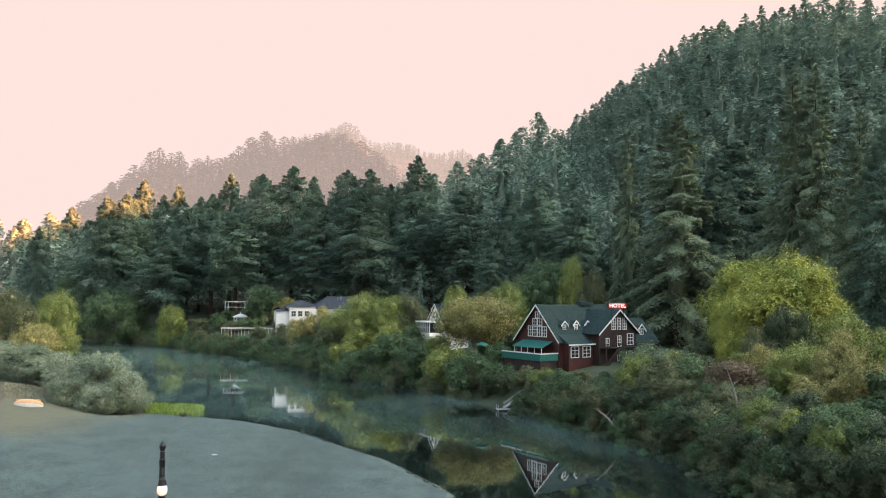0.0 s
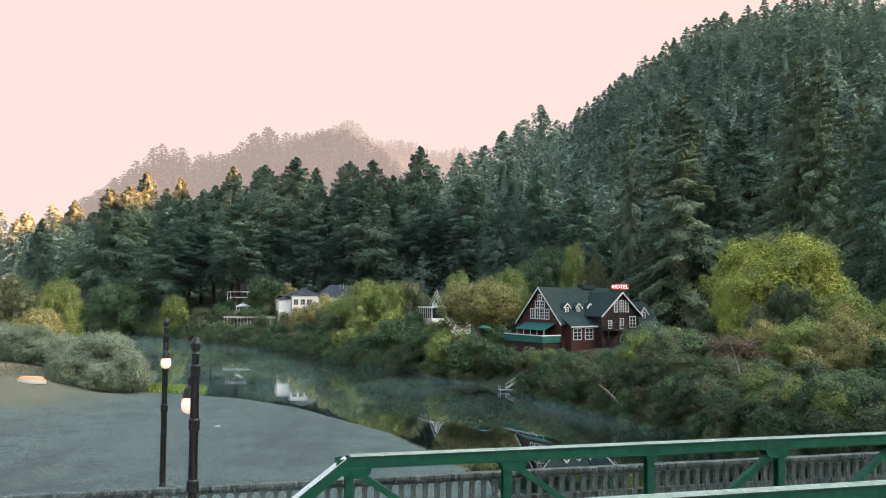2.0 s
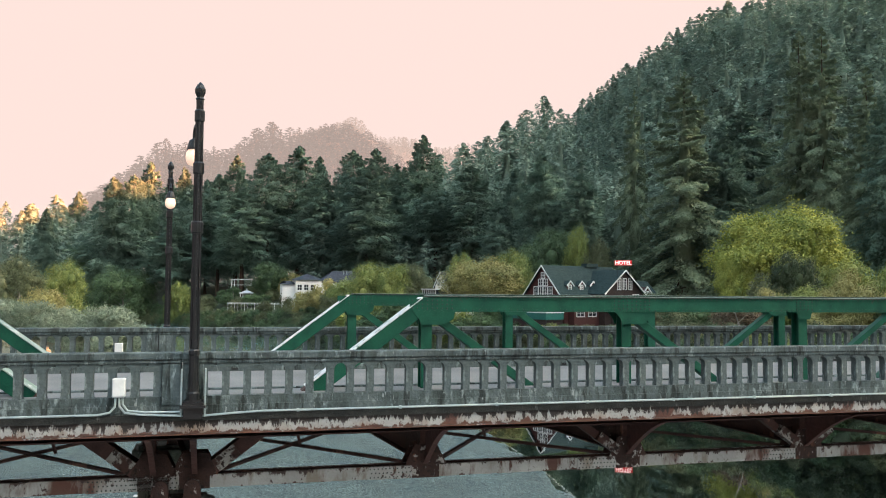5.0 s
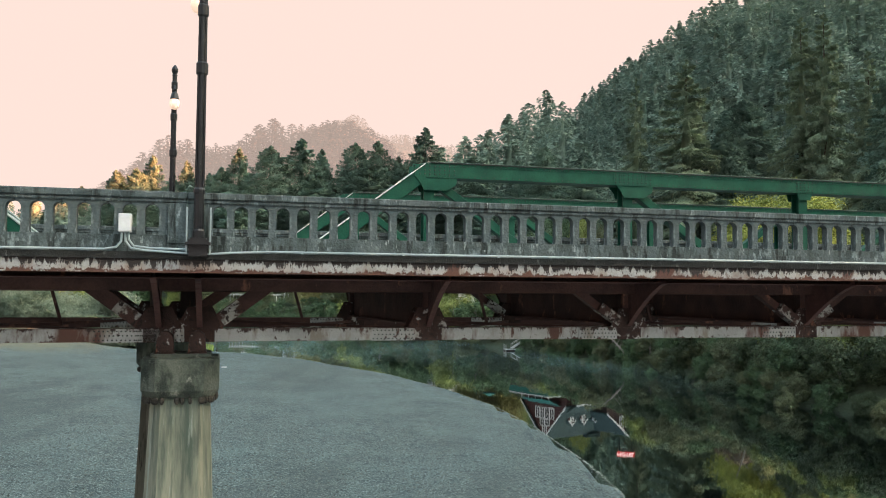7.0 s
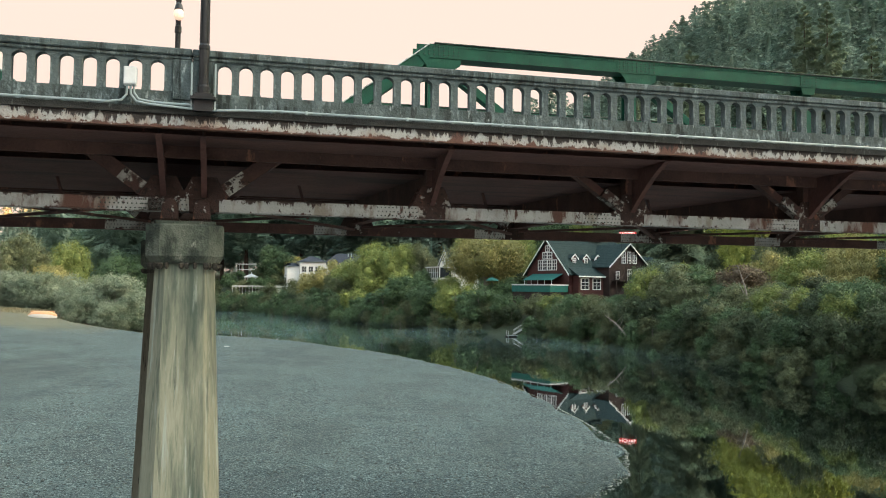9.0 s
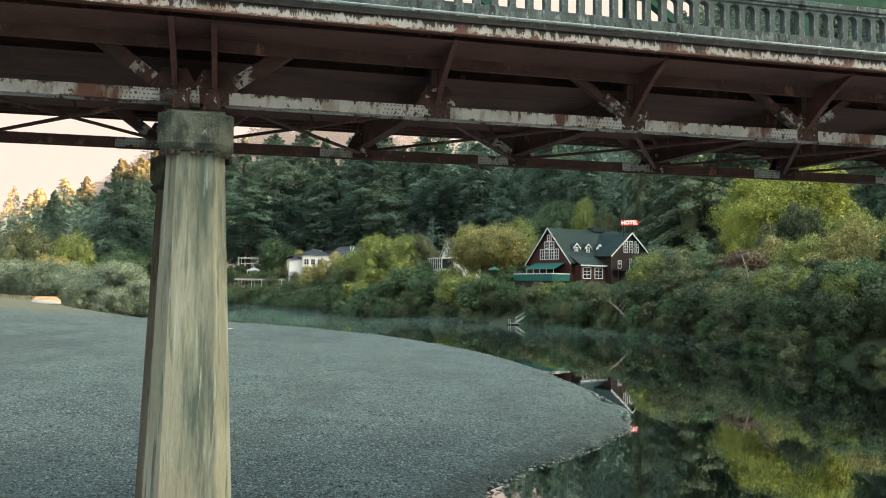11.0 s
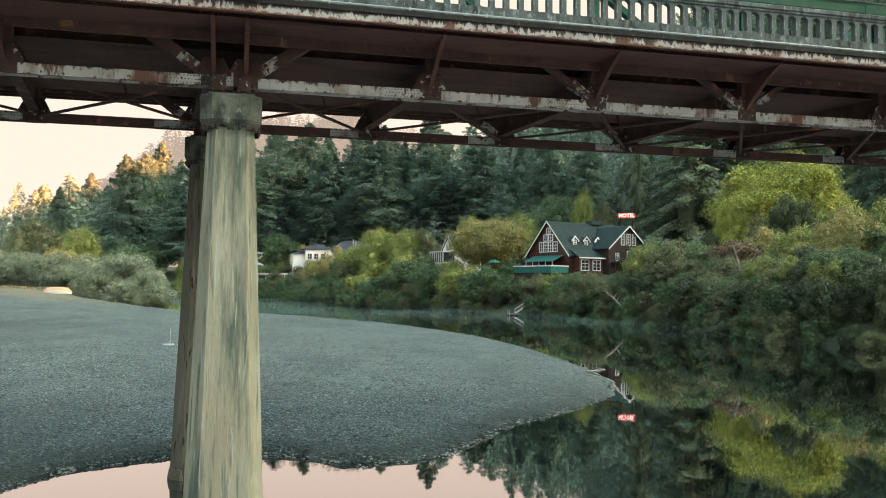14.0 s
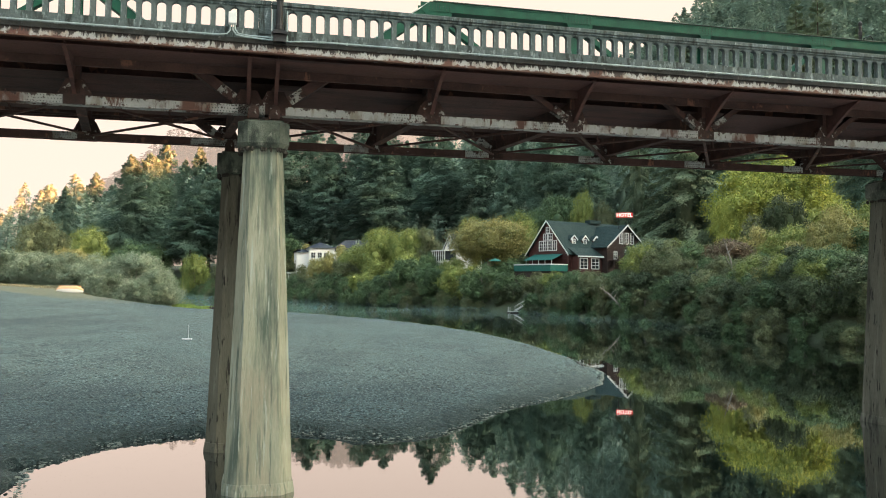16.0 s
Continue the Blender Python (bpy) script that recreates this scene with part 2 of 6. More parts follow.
def cover(m, layer, colour, scale, strength=1.0):
    """Lays another ground cover over a material where the mesh's layer of that name says so, with a ragged edge."""
    n, l = m.node_tree.nodes, m.node_tree.links
    p = n["Principled BSDF"]
    below = p.inputs["Base Color"].links[0].from_socket
    at, noise, rag, cut, mix = (n.new("ShaderNode" + k) for k in ("Attribute", "TexNoise", "Math", "MapRange", "Mix"))
    co = n.new("ShaderNodeTexCoord")
    at.attribute_name = layer
    noise.inputs["Scale"].default_value, noise.inputs["Detail"].default_value, noise.inputs["Roughness"].default_value = scale, 10, 0.7
    l.new(co.outputs["Object"], noise.inputs["Vector"])
    rag.operation = "ADD"
    l.new(at.outputs["Fac"], rag.inputs[0])
    l.new(noise.outputs[0], rag.inputs[1])
    cut.inputs["From Min"].default_value, cut.inputs["From Max"].default_value, cut.inputs["To Max"].default_value = 0.75, 1.25, strength
    l.new(rag.outputs[0], cut.inputs["Value"])
    mix.data_type = "RGBA"
    l.new(cut.outputs[0], mix.inputs[0])
    l.new(below, mix.inputs[6])
    mix.inputs[7].default_value = (*colour, 1)
    l.new(mix.outputs[2], p.inputs["Base Color"])


cover(GRAVEL, "sand", (0.150, 0.150, 0.098), 0.5, 0.8)
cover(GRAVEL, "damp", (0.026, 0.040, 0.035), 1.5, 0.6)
SOIL = material("leaf_littered_bank_soil", (0.019, 0.028, 0.014), (0.049, 0.063, 0.032), 0.15, 0.95, 0.3, fine=20)
BARK = material("redwood_bark", (0.035, 0.024, 0.018), (0.085, 0.058, 0.042), 1.5, 0.95, 0.5, stretch=(3, 3, 0.4))
GREY_BARK = material("pale_grey_bark", (0.16, 0.15, 0.13), (0.30, 0.28, 0.25), 2.0, 0.9, 0.4, stretch=(2, 2, 0.6))
REDWOOD_LEAF = material("redwood_needles", (0.085, 0.140, 0.108), (0.164, 0.242, 0.184), 5.0, 0.85, 0.0, vary=0.26, island=0.16, spec=0.12, thin=0.35)
FIR_LEAF = material("grey_green_fir_needles", (0.130, 0.178, 0.118), (0.230, 0.292, 0.192), 5.0, 0.85, 0.0, vary=0.25, island=0.16, spec=0.12, thin=0.35)
WOODS_LEAF = material("hillside_needles", (0.144, 0.210, 0.168), (0.280, 0.364, 0.288), 0.09, 0.85, 0.0, island=0.18, spec=0.1, thin=0.35)
LEAF = {
    "green": material("green_leaves", (0.041, 0.081, 0.039), (0.104, 0.163, 0.073), 5.0, 0.6, 0.0, vary=0.4, island=0.55, spec=0.3, thin=0.25),
    "olive": material("olive_leaves", (0.066, 0.087, 0.044), (0.149, 0.166, 0.084), 5.0, 0.6, 0.0, vary=0.3, island=0.55, spec=0.3, thin=0.25),
    "lime": material("yellow_green_leaves", (0.102, 0.150, 0.042), (0.241, 0.275, 0.081), 5.0, 0.6, 0.0, vary=0.3, island=0.55, spec=0.3, thin=0.25),
    "yellow": material("autumn_yellow_leaves", (0.151, 0.162, 0.061), (0.341, 0.311, 0.117), 5.0, 0.6, 0.0, vary=0.3, island=0.55, spec=0.3, thin=0.25),
    "gold": material("bright_yellow_green_leaves", (0.120, 0.180, 0.042), (0.420, 0.430, 0.095), 5.0, 0.6, 0.0, vary=0.1, island=0.7, spec=0.3, thin=0.3),
    "rust": material("russet_leaves", (0.080, 0.070, 0.041), (0.169, 0.125, 0.083), 5.0, 0.6, 0.0, vary=0.3, island=0.55, spec=0.3, thin=0.25),
    "pale": material("pale_sage_leaves", (0.061, 0.094, 0.057), (0.130, 0.176, 0.110), 5.0, 0.6, 0.0, vary=0.3, island=0.55, spec=0.3, thin=0.2),
    # also used on the near bank, where it stands for overhang shade
    "dark": material("dark_and_shaded_leaves", (0.032, 0.052, 0.025), (0.063, 0.089, 0.042), 5.0, 0.6, 0.0, vary=0.3, island=0.55, spec=0.3, thin=0.2),
    "willow": material("silver_willow_leaves", (0.105, 0.147, 0.098), (0.249, 0.296, 0.209), 5.0, 0.6, 0.0, vary=0.15, island=0.4, spec=0.3, thin=0.2),
}
RED_BOARD = material("dark_red_clapboard", (0.031, 0.008, 0.007), (0.057, 0.014, 0.012), 1.2, 0.7, 0.2, stretch=(1, 1, 6))
ROOF = material("dark_blue_grey_shingles", (0.014, 0.025, 0.026), (0.030, 0.051, 0.050), 1.5, 0.85, 0.4, stretch=(1, 1, 3), spec=0.12)
NAVY_ROOF = material("dark_slate_roof", (0.018, 0.024, 0.034), (0.039, 0.048, 0.065), 1.2, 0.8, 0.3, spec=0.12)
WHITE = material("white_painted_wood", (0.465, 0.481, 0.477), (0.576, 0.597, 0.596), 2.0, 0.6, 0.05)
CREAM = material("cream_painted_wall", (0.605, 0.585, 0.507), (0.760, 0.741, 0.663), 1.0, 0.7, 0.1, stretch=(1, 1, 4))
TEAL = material("teal_canvas", (0.008, 0.085, 0.072), (0.014, 0.115, 0.095), 2.0, 0.75, 0.1)
GREY_WOOD = material("weathered_grey_wood", (0.20, 0.20, 0.19), (0.36, 0.36, 0.34), 2.5, 0.85, 0.3, stretch=(1, 6, 6))
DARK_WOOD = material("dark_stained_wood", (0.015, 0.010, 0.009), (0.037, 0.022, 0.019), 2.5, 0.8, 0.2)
# the red clapboard again, darker: one gable's shade put into the colour
SHADED_BOARD = material("shaded_brown_clapboard", (0.009, 0.004, 0.004), (0.019, 0.007, 0.006), 1.2, 0.7, 0.2, stretch=(1, 1, 6))
SIGN_RED = glow("lit_red_sign", (0.55, 0.02, 0.02), 0.45)
SIGN_WHITE = glow("lit_white_letters", (1.0, 0.85, 0.80), 0.75)
HULL_WHITE = material("white_boat_hull", (0.446, 0.434, 0.396), (0.562, 0.546, 0.502), 1.5, 0.4, 0.05)
HULL_ORANGE = material("orange_boat_hull", (0.52, 0.27, 0.13), (0.62, 0.37, 0.20), 1.5, 0.4, 0.05)
GRASS = material("bright_grass", (0.083, 0.150, 0.027), (0.210, 0.285, 0.060), 0.6, 0.8, 0.0, island=0.6, thin=0.2)
DRY_GRASS = material("dry_tan_grass", (0.12, 0.12, 0.07), (0.22, 0.20, 0.13), 0.3, 0.9, 0.2)
COBBLE = material("dull_grey_cobbles", (0.041, 0.056, 0.052), (0.102, 0.131, 0.124), 1.0, 0.9, 0.3, island=0.8)
STONE = material("pale_shore_stones", (0.110, 0.127, 0.114), (0.247, 0.279, 0.247), 1.0, 0.9, 0.3, vary=0.4)
MUD = material("dark_dried_mud", (0.018, 0.016, 0.012), (0.040, 0.036, 0.028), 6.0, 0.95, 0.4)
GLASS = bpy.data.materials.new("dark_window_glass")
GLASS.use_nodes = True
GLASS.node_tree.nodes["Principled BSDF"].inputs["Base Color"].default_value = (0.02, 0.025, 0.03, 1)
GLASS.node_tree.nodes["Principled BSDF"].inputs["Roughness"].default_value = 0.06

# water: dark, still, with faint ripples
WATER = bpy.data.materials.new("dark_still_water")
WATER.use_nodes = True
n_, l_ = WATER.node_tree.nodes, WATER.node_tree.links
p_ = n_["Principled BSDF"]
p_.inputs["Base Color"].default_value = (0.0012, 0.0026, 0.0026, 1)
p_.inputs["Roughness"].default_value, p_.inputs["IOR"].default_value = 0.02, 1.33
p_.inputs["Coat Weight"].default_value, p_.inputs["Coat IOR"].default_value, p_.inputs["Coat Roughness"].default_value = 1.0, 1.6, 0.02
rip, rip_map, rip_co, rip_bump = n_.new("ShaderNodeTexNoise"), n_.new("ShaderNodeMapping"), n_.new("ShaderNodeTexCoord"), n_.new("ShaderNodeBump")
rip_map.inputs["Scale"].default_value = (0.55, 0.35, 1)
rip.inputs["Scale"].default_value, rip.inputs["Detail"].default_value = 1.0, 3
rip_bump.inputs["Strength"].default_value, rip_bump.inputs["Distance"].default_value = 0.05, 0.06
l_.new(rip_co.outputs["Object"], rip_map.inputs[0])
l_.new(rip_map.outputs[0], rip.inputs["Vector"])
l_.new(rip.outputs[0], rip_bump.inputs["Height"])
l_.new(rip_bump.outputs[0], p_.inputs["Normal"])
l_.new(rip_bump.outputs[0], p_.inputs["Coat Normal"])
sheen, sheen_mix = n_.new("ShaderNodeBsdfGlossy"), n_.new("ShaderNodeMixShader")
sheen.inputs["Color"].default_value, sheen.inputs["Roughness"].default_value = (0.90, 0.93, 0.93, 1), 0.02
sheen_mix.inputs[0].default_value = 0.23
l_.new(rip_bump.outputs[0], sheen.inputs["Normal"])
l_.new(p_.outputs[0], sheen_mix.inputs[1])
l_.new(sheen.outputs[0], sheen_mix.inputs[2])
l_.new(sheen_mix.outputs[0], n_["Material Output"].inputs["Surface"])


# ---------- mesh building ----------
class Shape:
    """Vertices and faces of one mesh."""

    def __init__(self):
        self.v, self.f = [], []

    def add(self, verts, faces):
        k = len(self.v)
        self.v += [tuple(p) for p in verts]
        self.f += [tuple(i + k for i in f) for f in faces]
        return self

    def box(self, x0, x1, y0, y1, z0, z1):
        return self.add([(x0, y0, z0), (x1, y0, z0), (x1, y1, z0), (x0, y1, z0), (x0, y0, z1), (x1, y0, z1), (x1, y1, z1), (x0, y1, z1)],
                        [(3, 2, 1, 0), (4, 5, 6, 7), (0, 1, 5, 4), (1, 2, 6, 5), (2, 3, 7, 6), (3, 0, 4, 7)])

    def beam(self, p, q, w, h, up=(0, 0, 1)):
        """A bar from p to q, w across and h deep."""
        p, q, up = Vector(p), Vector(q), Vector(up)
        d = (q - p).normalized()
        a = d.cross(up)
        a = (a if a.length > 1e-4 else d.cross(Vector((0, 1, 0)))).normalized()
        b = a.cross(d).normalized()
        a, b = a * w / 2, b * h / 2
        return self.add([p - a - b, p + a - b, p + a + b, p - a + b, q - a - b, q + a - b, q + a + b, q - a + b],
                        [(0, 1, 2, 3), (7, 6, 5, 4), (1, 0, 4, 5), (2, 1, 5, 6), (3, 2, 6, 7), (0, 3, 7, 4)])

    def tube(self, points, radii, n=10, caps=True):
        """A round bar through points, with a radius at each."""
        pts = [Vector(p) for p in points]
        k0 = len(self.v)
        for i, p in enumerate(pts):
            d = (pts[min(i + 1, len(pts) - 1)] - pts[max(i - 1, 0)]).normalized()
            a = d.cross(Vector((0, 0, 1)))
            a = (a if a.length > 1e-3 else Vector((1, 0, 0))).normalized()
            b = d.cross(a)
            for j in range(n):
                t = 2 * math.pi * j / n
                self.v.append(tuple(p + (a * math.cos(t) + b * math.sin(t)) * radii[i]))
        for i in range(len(pts) - 1):
            for j in range(n):
                j2 = (j + 1) % n
                self.f.append((k0 + i * n + j, k0 + i * n + j2, k0 + i * n + n + j2, k0 + i * n + n + j))
        if caps:
            self.f.append(tuple(k0 + j for j in range(n))[::-1])
            self.f.append(tuple(k0 + (len(pts) - 1) * n + j for j in range(n)))
        return self

    def turned(self, profile, at=(0, 0, 0), n=16):
        """A turned body from (radius, z) pairs."""
        return self.tube([(at[0], at[1], at[2] + z) for r, z in profile], [r for r, z in profile], n)

    def slab(self, outline, y0, y1):
        """An upright plate: outline of (x, z), from y0 to y1."""
        k = len(outline)
        return self.add([(x, y0, z) for x, z in outline] + [(x, y1, z) for x, z in outline],
                        [tuple(range(k))[::-1], tuple(range(k, 2 * k))] + [(i, (i + 1) % k, k + (i + 1) % k, k + i) for i in range(k)])

    def mesh(self, name, mat, bevel=0.0, smooth=False):
        me = bpy.data.meshes.new(name)
        me.from_pydata(self.v, [], self.f)
        bm = bmesh.new()
        bm.from_mesh(me)
        if bevel:
            bmesh.ops.bevel(bm, geom=bm.edges[:], offset=bevel, segments=1, affect="EDGES", profile=0.5)
        bmesh.ops.recalc_face_normals(bm, faces=bm.faces[:])
        bm.to_mesh(me)
        bm.free()
        me.materials.append(mat)
        if smooth:
            me.shade_smooth()
        return me


def fast_mesh(name, verts, quads, mat):
    """A mesh from arrays of vertices and of quads."""
    me = bpy.data.meshes.new(name)
    me.vertices.add(len(verts))
    me.vertices.foreach_set("co", np.asarray(verts, np.float32).ravel())
    me.loops.add(quads.size)
    me.loops.foreach_set("vertex_index", np.asarray(quads, np.int32).ravel())
    me.polygons.add(len(quads))
    me.polygons.foreach_set("loop_start", np.arange(0, quads.size, 4, dtype=np.int32))
    me.update(calc_edges=True)
    me.validate()
    me.materials.append(mat)
    return me


def part(name, shape, mat, parent, label="", bevel=0.0, smooth=False):
    me = shape.mesh(name, mat, bevel, smooth) if isinstance(shape, Shape) else shape
    ob = new(name, me)
    ob.parent = parent
    return tagged(ob, label)


def thing(name, m, label, category, group="", kind=""):
    ob = new(name)
    ob.matrix_world = m
    return tagged(ob, label, category, group, kind)


# ---------- ground, river ----------
BANK = [(110, -400), (92, -120), (80, -40), (66, 20), (54, 66), (46, 86), (38, 98), (36, 122), (29, 143), (13, 180), (-6, 213), (-26, 238), (-66, 297), (-143, 384), (-250, 470), (-420, 560)]
BAR = [(-70, -400), (-45, -120), (-26, -20), (-16, 4), (-12, 16), (-14, 21), (-12.6, 25.5), (-9.5, 28), (-6, 28), (-2.9, 26.4), (0.2, 28.3), (3.4, 36), (7, 41), (10, 47), (11.4, 54), (10.8, 63), (8.4, 80),
       (5, 95), (0, 108.5), (-8, 125), (-16, 136), (-25, 149), (-37, 160), (-49, 165), (-57, 168), (-57.5, 180), (-70, 190), (-110, 260), (-190, 350), (-300, 420), (-460, 500)]


def line_distance(x, y, line):
    """Distance to a polyline, and the side of it: positive on its right."""
    best, side = np.full(x.shape, 1e9), np.zeros(x.shape)
    for (ax, ay), (bx, by) in zip(line[:-1], line[1:]):
        dx, dy = bx - ax, by - ay
        k = np.clip(((x - ax) * dx + (y - ay) * dy) / (dx * dx + dy * dy), 0, 1)
        px, py = x - ax - k * dx, y - ay - k * dy
        d = np.hypot(px, py)
        s = np.sign(dy * (x - ax) - dx * (y - ay))
        s = np.where(s == 0, 1, s)
        near = d < best - 1e-6
        best, side = np.where(near, d, best), np.where(near, s, side)
    return best * side


def ramp(v, a, b):
    k = np.clip((v - a) / (b - a), 0, 1)
    return k * k * (3 - 2 * k)


def ground_height(x, y):
    x, y = np.asarray(x, float), np.asarray(y, float)
    bank, bar = line_distance(x, y, BANK), -line_distance(x, y, BAR)
    far = 7.5 * ramp(bank, -3, 11) + 3.5 * ramp(bank, 8, 45) + 8 * ramp(bank, 60, 200) - 1.2
    ridge = np.interp(x, (-260, -120, -40, 22, 51, 99, 138, 189, 230, 320, 700), (0, 6, 18, 41, 62, 100, 126, 133, 110, 102, 175))
    foot = np.interp(x, (-100, 0, 60, 110, 200), (330, 300, 245, 190, 120))
    hill = ridge * ramp(y, foot, foot + 330) ** 0.8
    # unseen slope, added to keep the low sun off bridge and bar
    east = 150 * ramp(x, 105, 420) * ramp(bank, 30, 90)
    far = far + np.maximum(hill, east * (1 - 0.5 * ramp(y, 150, 320))) 
    # added ridge, out of view: its height sets where the sunlit tree tops begin
    k = ramp(x, 430, 690)
    far = far * (1 - k) + (328 - 0.15 * np.minimum(y - 300, 0) + 22 * ramp(y, 322, 385)) * k
    far = far + 5 * np.exp(-((x + 83) ** 2 + (y - 352) ** 2) / 500) * ramp(bank, 2, 14)
    near = 0.9 * (1 - np.exp(-np.maximum(bar, 0) / 2.5)) + 1.4 * ramp(bar, 2, 50) + 3.2 * ramp(-x, 42, 85) * ramp(bar, 6, 25) + 9 * ramp(-x, 95, 220)
    z = np.maximum(far, near)
    return np.where((bank < 0) & (bar < 0), np.maximum(-2.5, np.minimum(far, 0.12 * np.maximum(bank, bar))), np.where(bank < 0, near, far))


def ground_at(x, y):
    return float(ground_height(np.array([x]), np.array([y]))[0])


def build_ground():
    def axis(lo, hi, fine_lo, fine_hi, step):
        inner = np.arange(fine_lo, fine_hi + 0.01, step)
        left, right, s = [], [], step
        a = fine_lo
        while a > lo:
            s *= 1.12
            a -= s
            left.append(max(a, lo))
        a, s = fine_hi, step
        while a < hi:
            s *= 1.12
            a += s
            right.append(min(a, hi))
        return np.concatenate([left[::-1], inner, right])

    xs, ys = axis(-4200, 4200, -120, 110, 1.25), axis(-1500, 4600, -10, 330, 1.25)
    gx, gy = np.meshgrid(xs, ys)
    z = ground_height(gx, gy)
    rng = np.random.default_rng(3)
    z = z + np.where(z > 0.1, 0.05, 0.0) * rng.standard_normal(z.shape)
    nx, ny = len(xs), len(ys)
    verts = np.stack([gx, gy, z], -1).reshape(-1, 3)
    i = (np.arange(ny - 1)[:, None] * nx + np.arange(nx - 1)[None]).ravel()
    quads = np.stack([i, i + 1, i + nx + 1, i + nx], 1)
    me = fast_mesh("ground", verts, quads, GRAVEL)
    me.materials.append(SOIL)
    c = verts[quads].mean(1)
    far_side = line_distance(c[:, 0], c[:, 1], BANK) > -4
    soil = far_side | (c[:, 0] < -125) | (c[:, 1] > 195)
    me.polygons.foreach_set("material_index", soil.astype(np.int32))
    x, y = verts[:, 0], verts[:, 1]
    wobble = 5 * np.sin(y * 0.21) + 3 * np.sin(y * 0.53 + x * 0.3)
    sand = ramp(-x, 46, 74) * ramp(y + 0.4 * x + wobble, 78, 112)
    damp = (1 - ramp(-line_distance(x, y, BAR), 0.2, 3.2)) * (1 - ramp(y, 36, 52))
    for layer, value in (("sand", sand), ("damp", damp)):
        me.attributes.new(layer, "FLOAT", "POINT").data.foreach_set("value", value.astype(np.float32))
    me.shade_smooth()
    tagged(new("ground", me), "grey gravel river bar and wooded banks and hills, with unseen slopes added for shade", "ground", kind="structure")


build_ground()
water = new("water", fast_mesh("water", np.array([(-900, -700, 0), (500, -700, 0), (500, 900, 0), (-900, 900, 0)]), np.array([[0, 1, 2, 3]]), WATER))
tagged(water, "dark still river water with mirror reflections", "water", kind="structure")

# ---------- bridge ----------
# local axes: x along the roadway, y across it away from the open river side, z up; the far side lags behind by the skew
BRIDGE = pose(-4.88, 16.96, 0, 0, 0, 15.0)
SKEW = -0.112
NEAR, FAR = 2.05, 8.8
PANEL = 5.15
RAIL_FAR = 10.8


def skew(s, o):
    return s + SKEW * o


bridge = thing("truss_bridge", BRIDGE, "green steel pony truss bridge with rusty peeling underside", "bridge")
LEFT_END, RIGHT_END = -70.0, 78.0
part("deck_slab", Shape().box(LEFT_END, RIGHT_END, 0.05, RAIL_FAR - 0.05, 13.56, 13.72), RUST_STEEL, bridge, "dark underside of the concrete deck")
part("roadway", Shape().box(LEFT_END, RIGHT_END, 2.6, 8.2, 13.724, 13.76), ROAD, bridge, "pale grey worn asphalt roadway")
for y0, y1 in ((0.3, 2.45), (8.35, 10.5)):
    part("sidewalk", Shape().box(LEFT_END, RIGHT_END, y0, y1, 13.724, 13.90), ROAD, bridge, "grey concrete sidewalk", 0.01)
for y0, y1 in ((2.452, 2.6), (8.2, 8.348)):
    part("curb", Shape().box(LEFT_END, RIGHT_END, y0, y1, 13.724, 13.94), CONCRETE, bridge, "raised concrete curb", 0.015)
for o in (0.02, RAIL_FAR - 0.02):
    part("fascia_beam", Shape().box(LEFT_END, RIGHT_END, o - 0.04, o + 0.04, 13.36, 13.60).box(LEFT_END, RIGHT_END, o - 0.10, o + 0.10, 13.33, 13.358), PEELING, bridge, "white peeling paint over red rust")
    part("slab_edge", Shape().box(LEFT_END, RIGHT_END, o - 0.09, o + 0.09, 13.602, 13.735), SLAB_EDGE, bridge, "dark stained slab edge")
for o in (0.55, 1.05, 1.55, 3.0, 4.2, 5.4, 6.6, 7.8, 9.3, 9.8, 10.3):
    part("stringer", Shape().box(LEFT_END, RIGHT_END, o - 0.05, o + 0.05, 13.25 if o < 1.3 else 12.97, 13.555), RUST_STEEL, bridge)

for o0, o1, z in ((0.12, 1.84, 13.238), (2.3, 8.55, 12.956), (9.0, 10.68, 13.238)):
    part("soffit", Shape().box(LEFT_END, RIGHT_END, o0, o1, z - 0.01, z), SOFFIT, bridge, "dark brown rust-stained soffit")


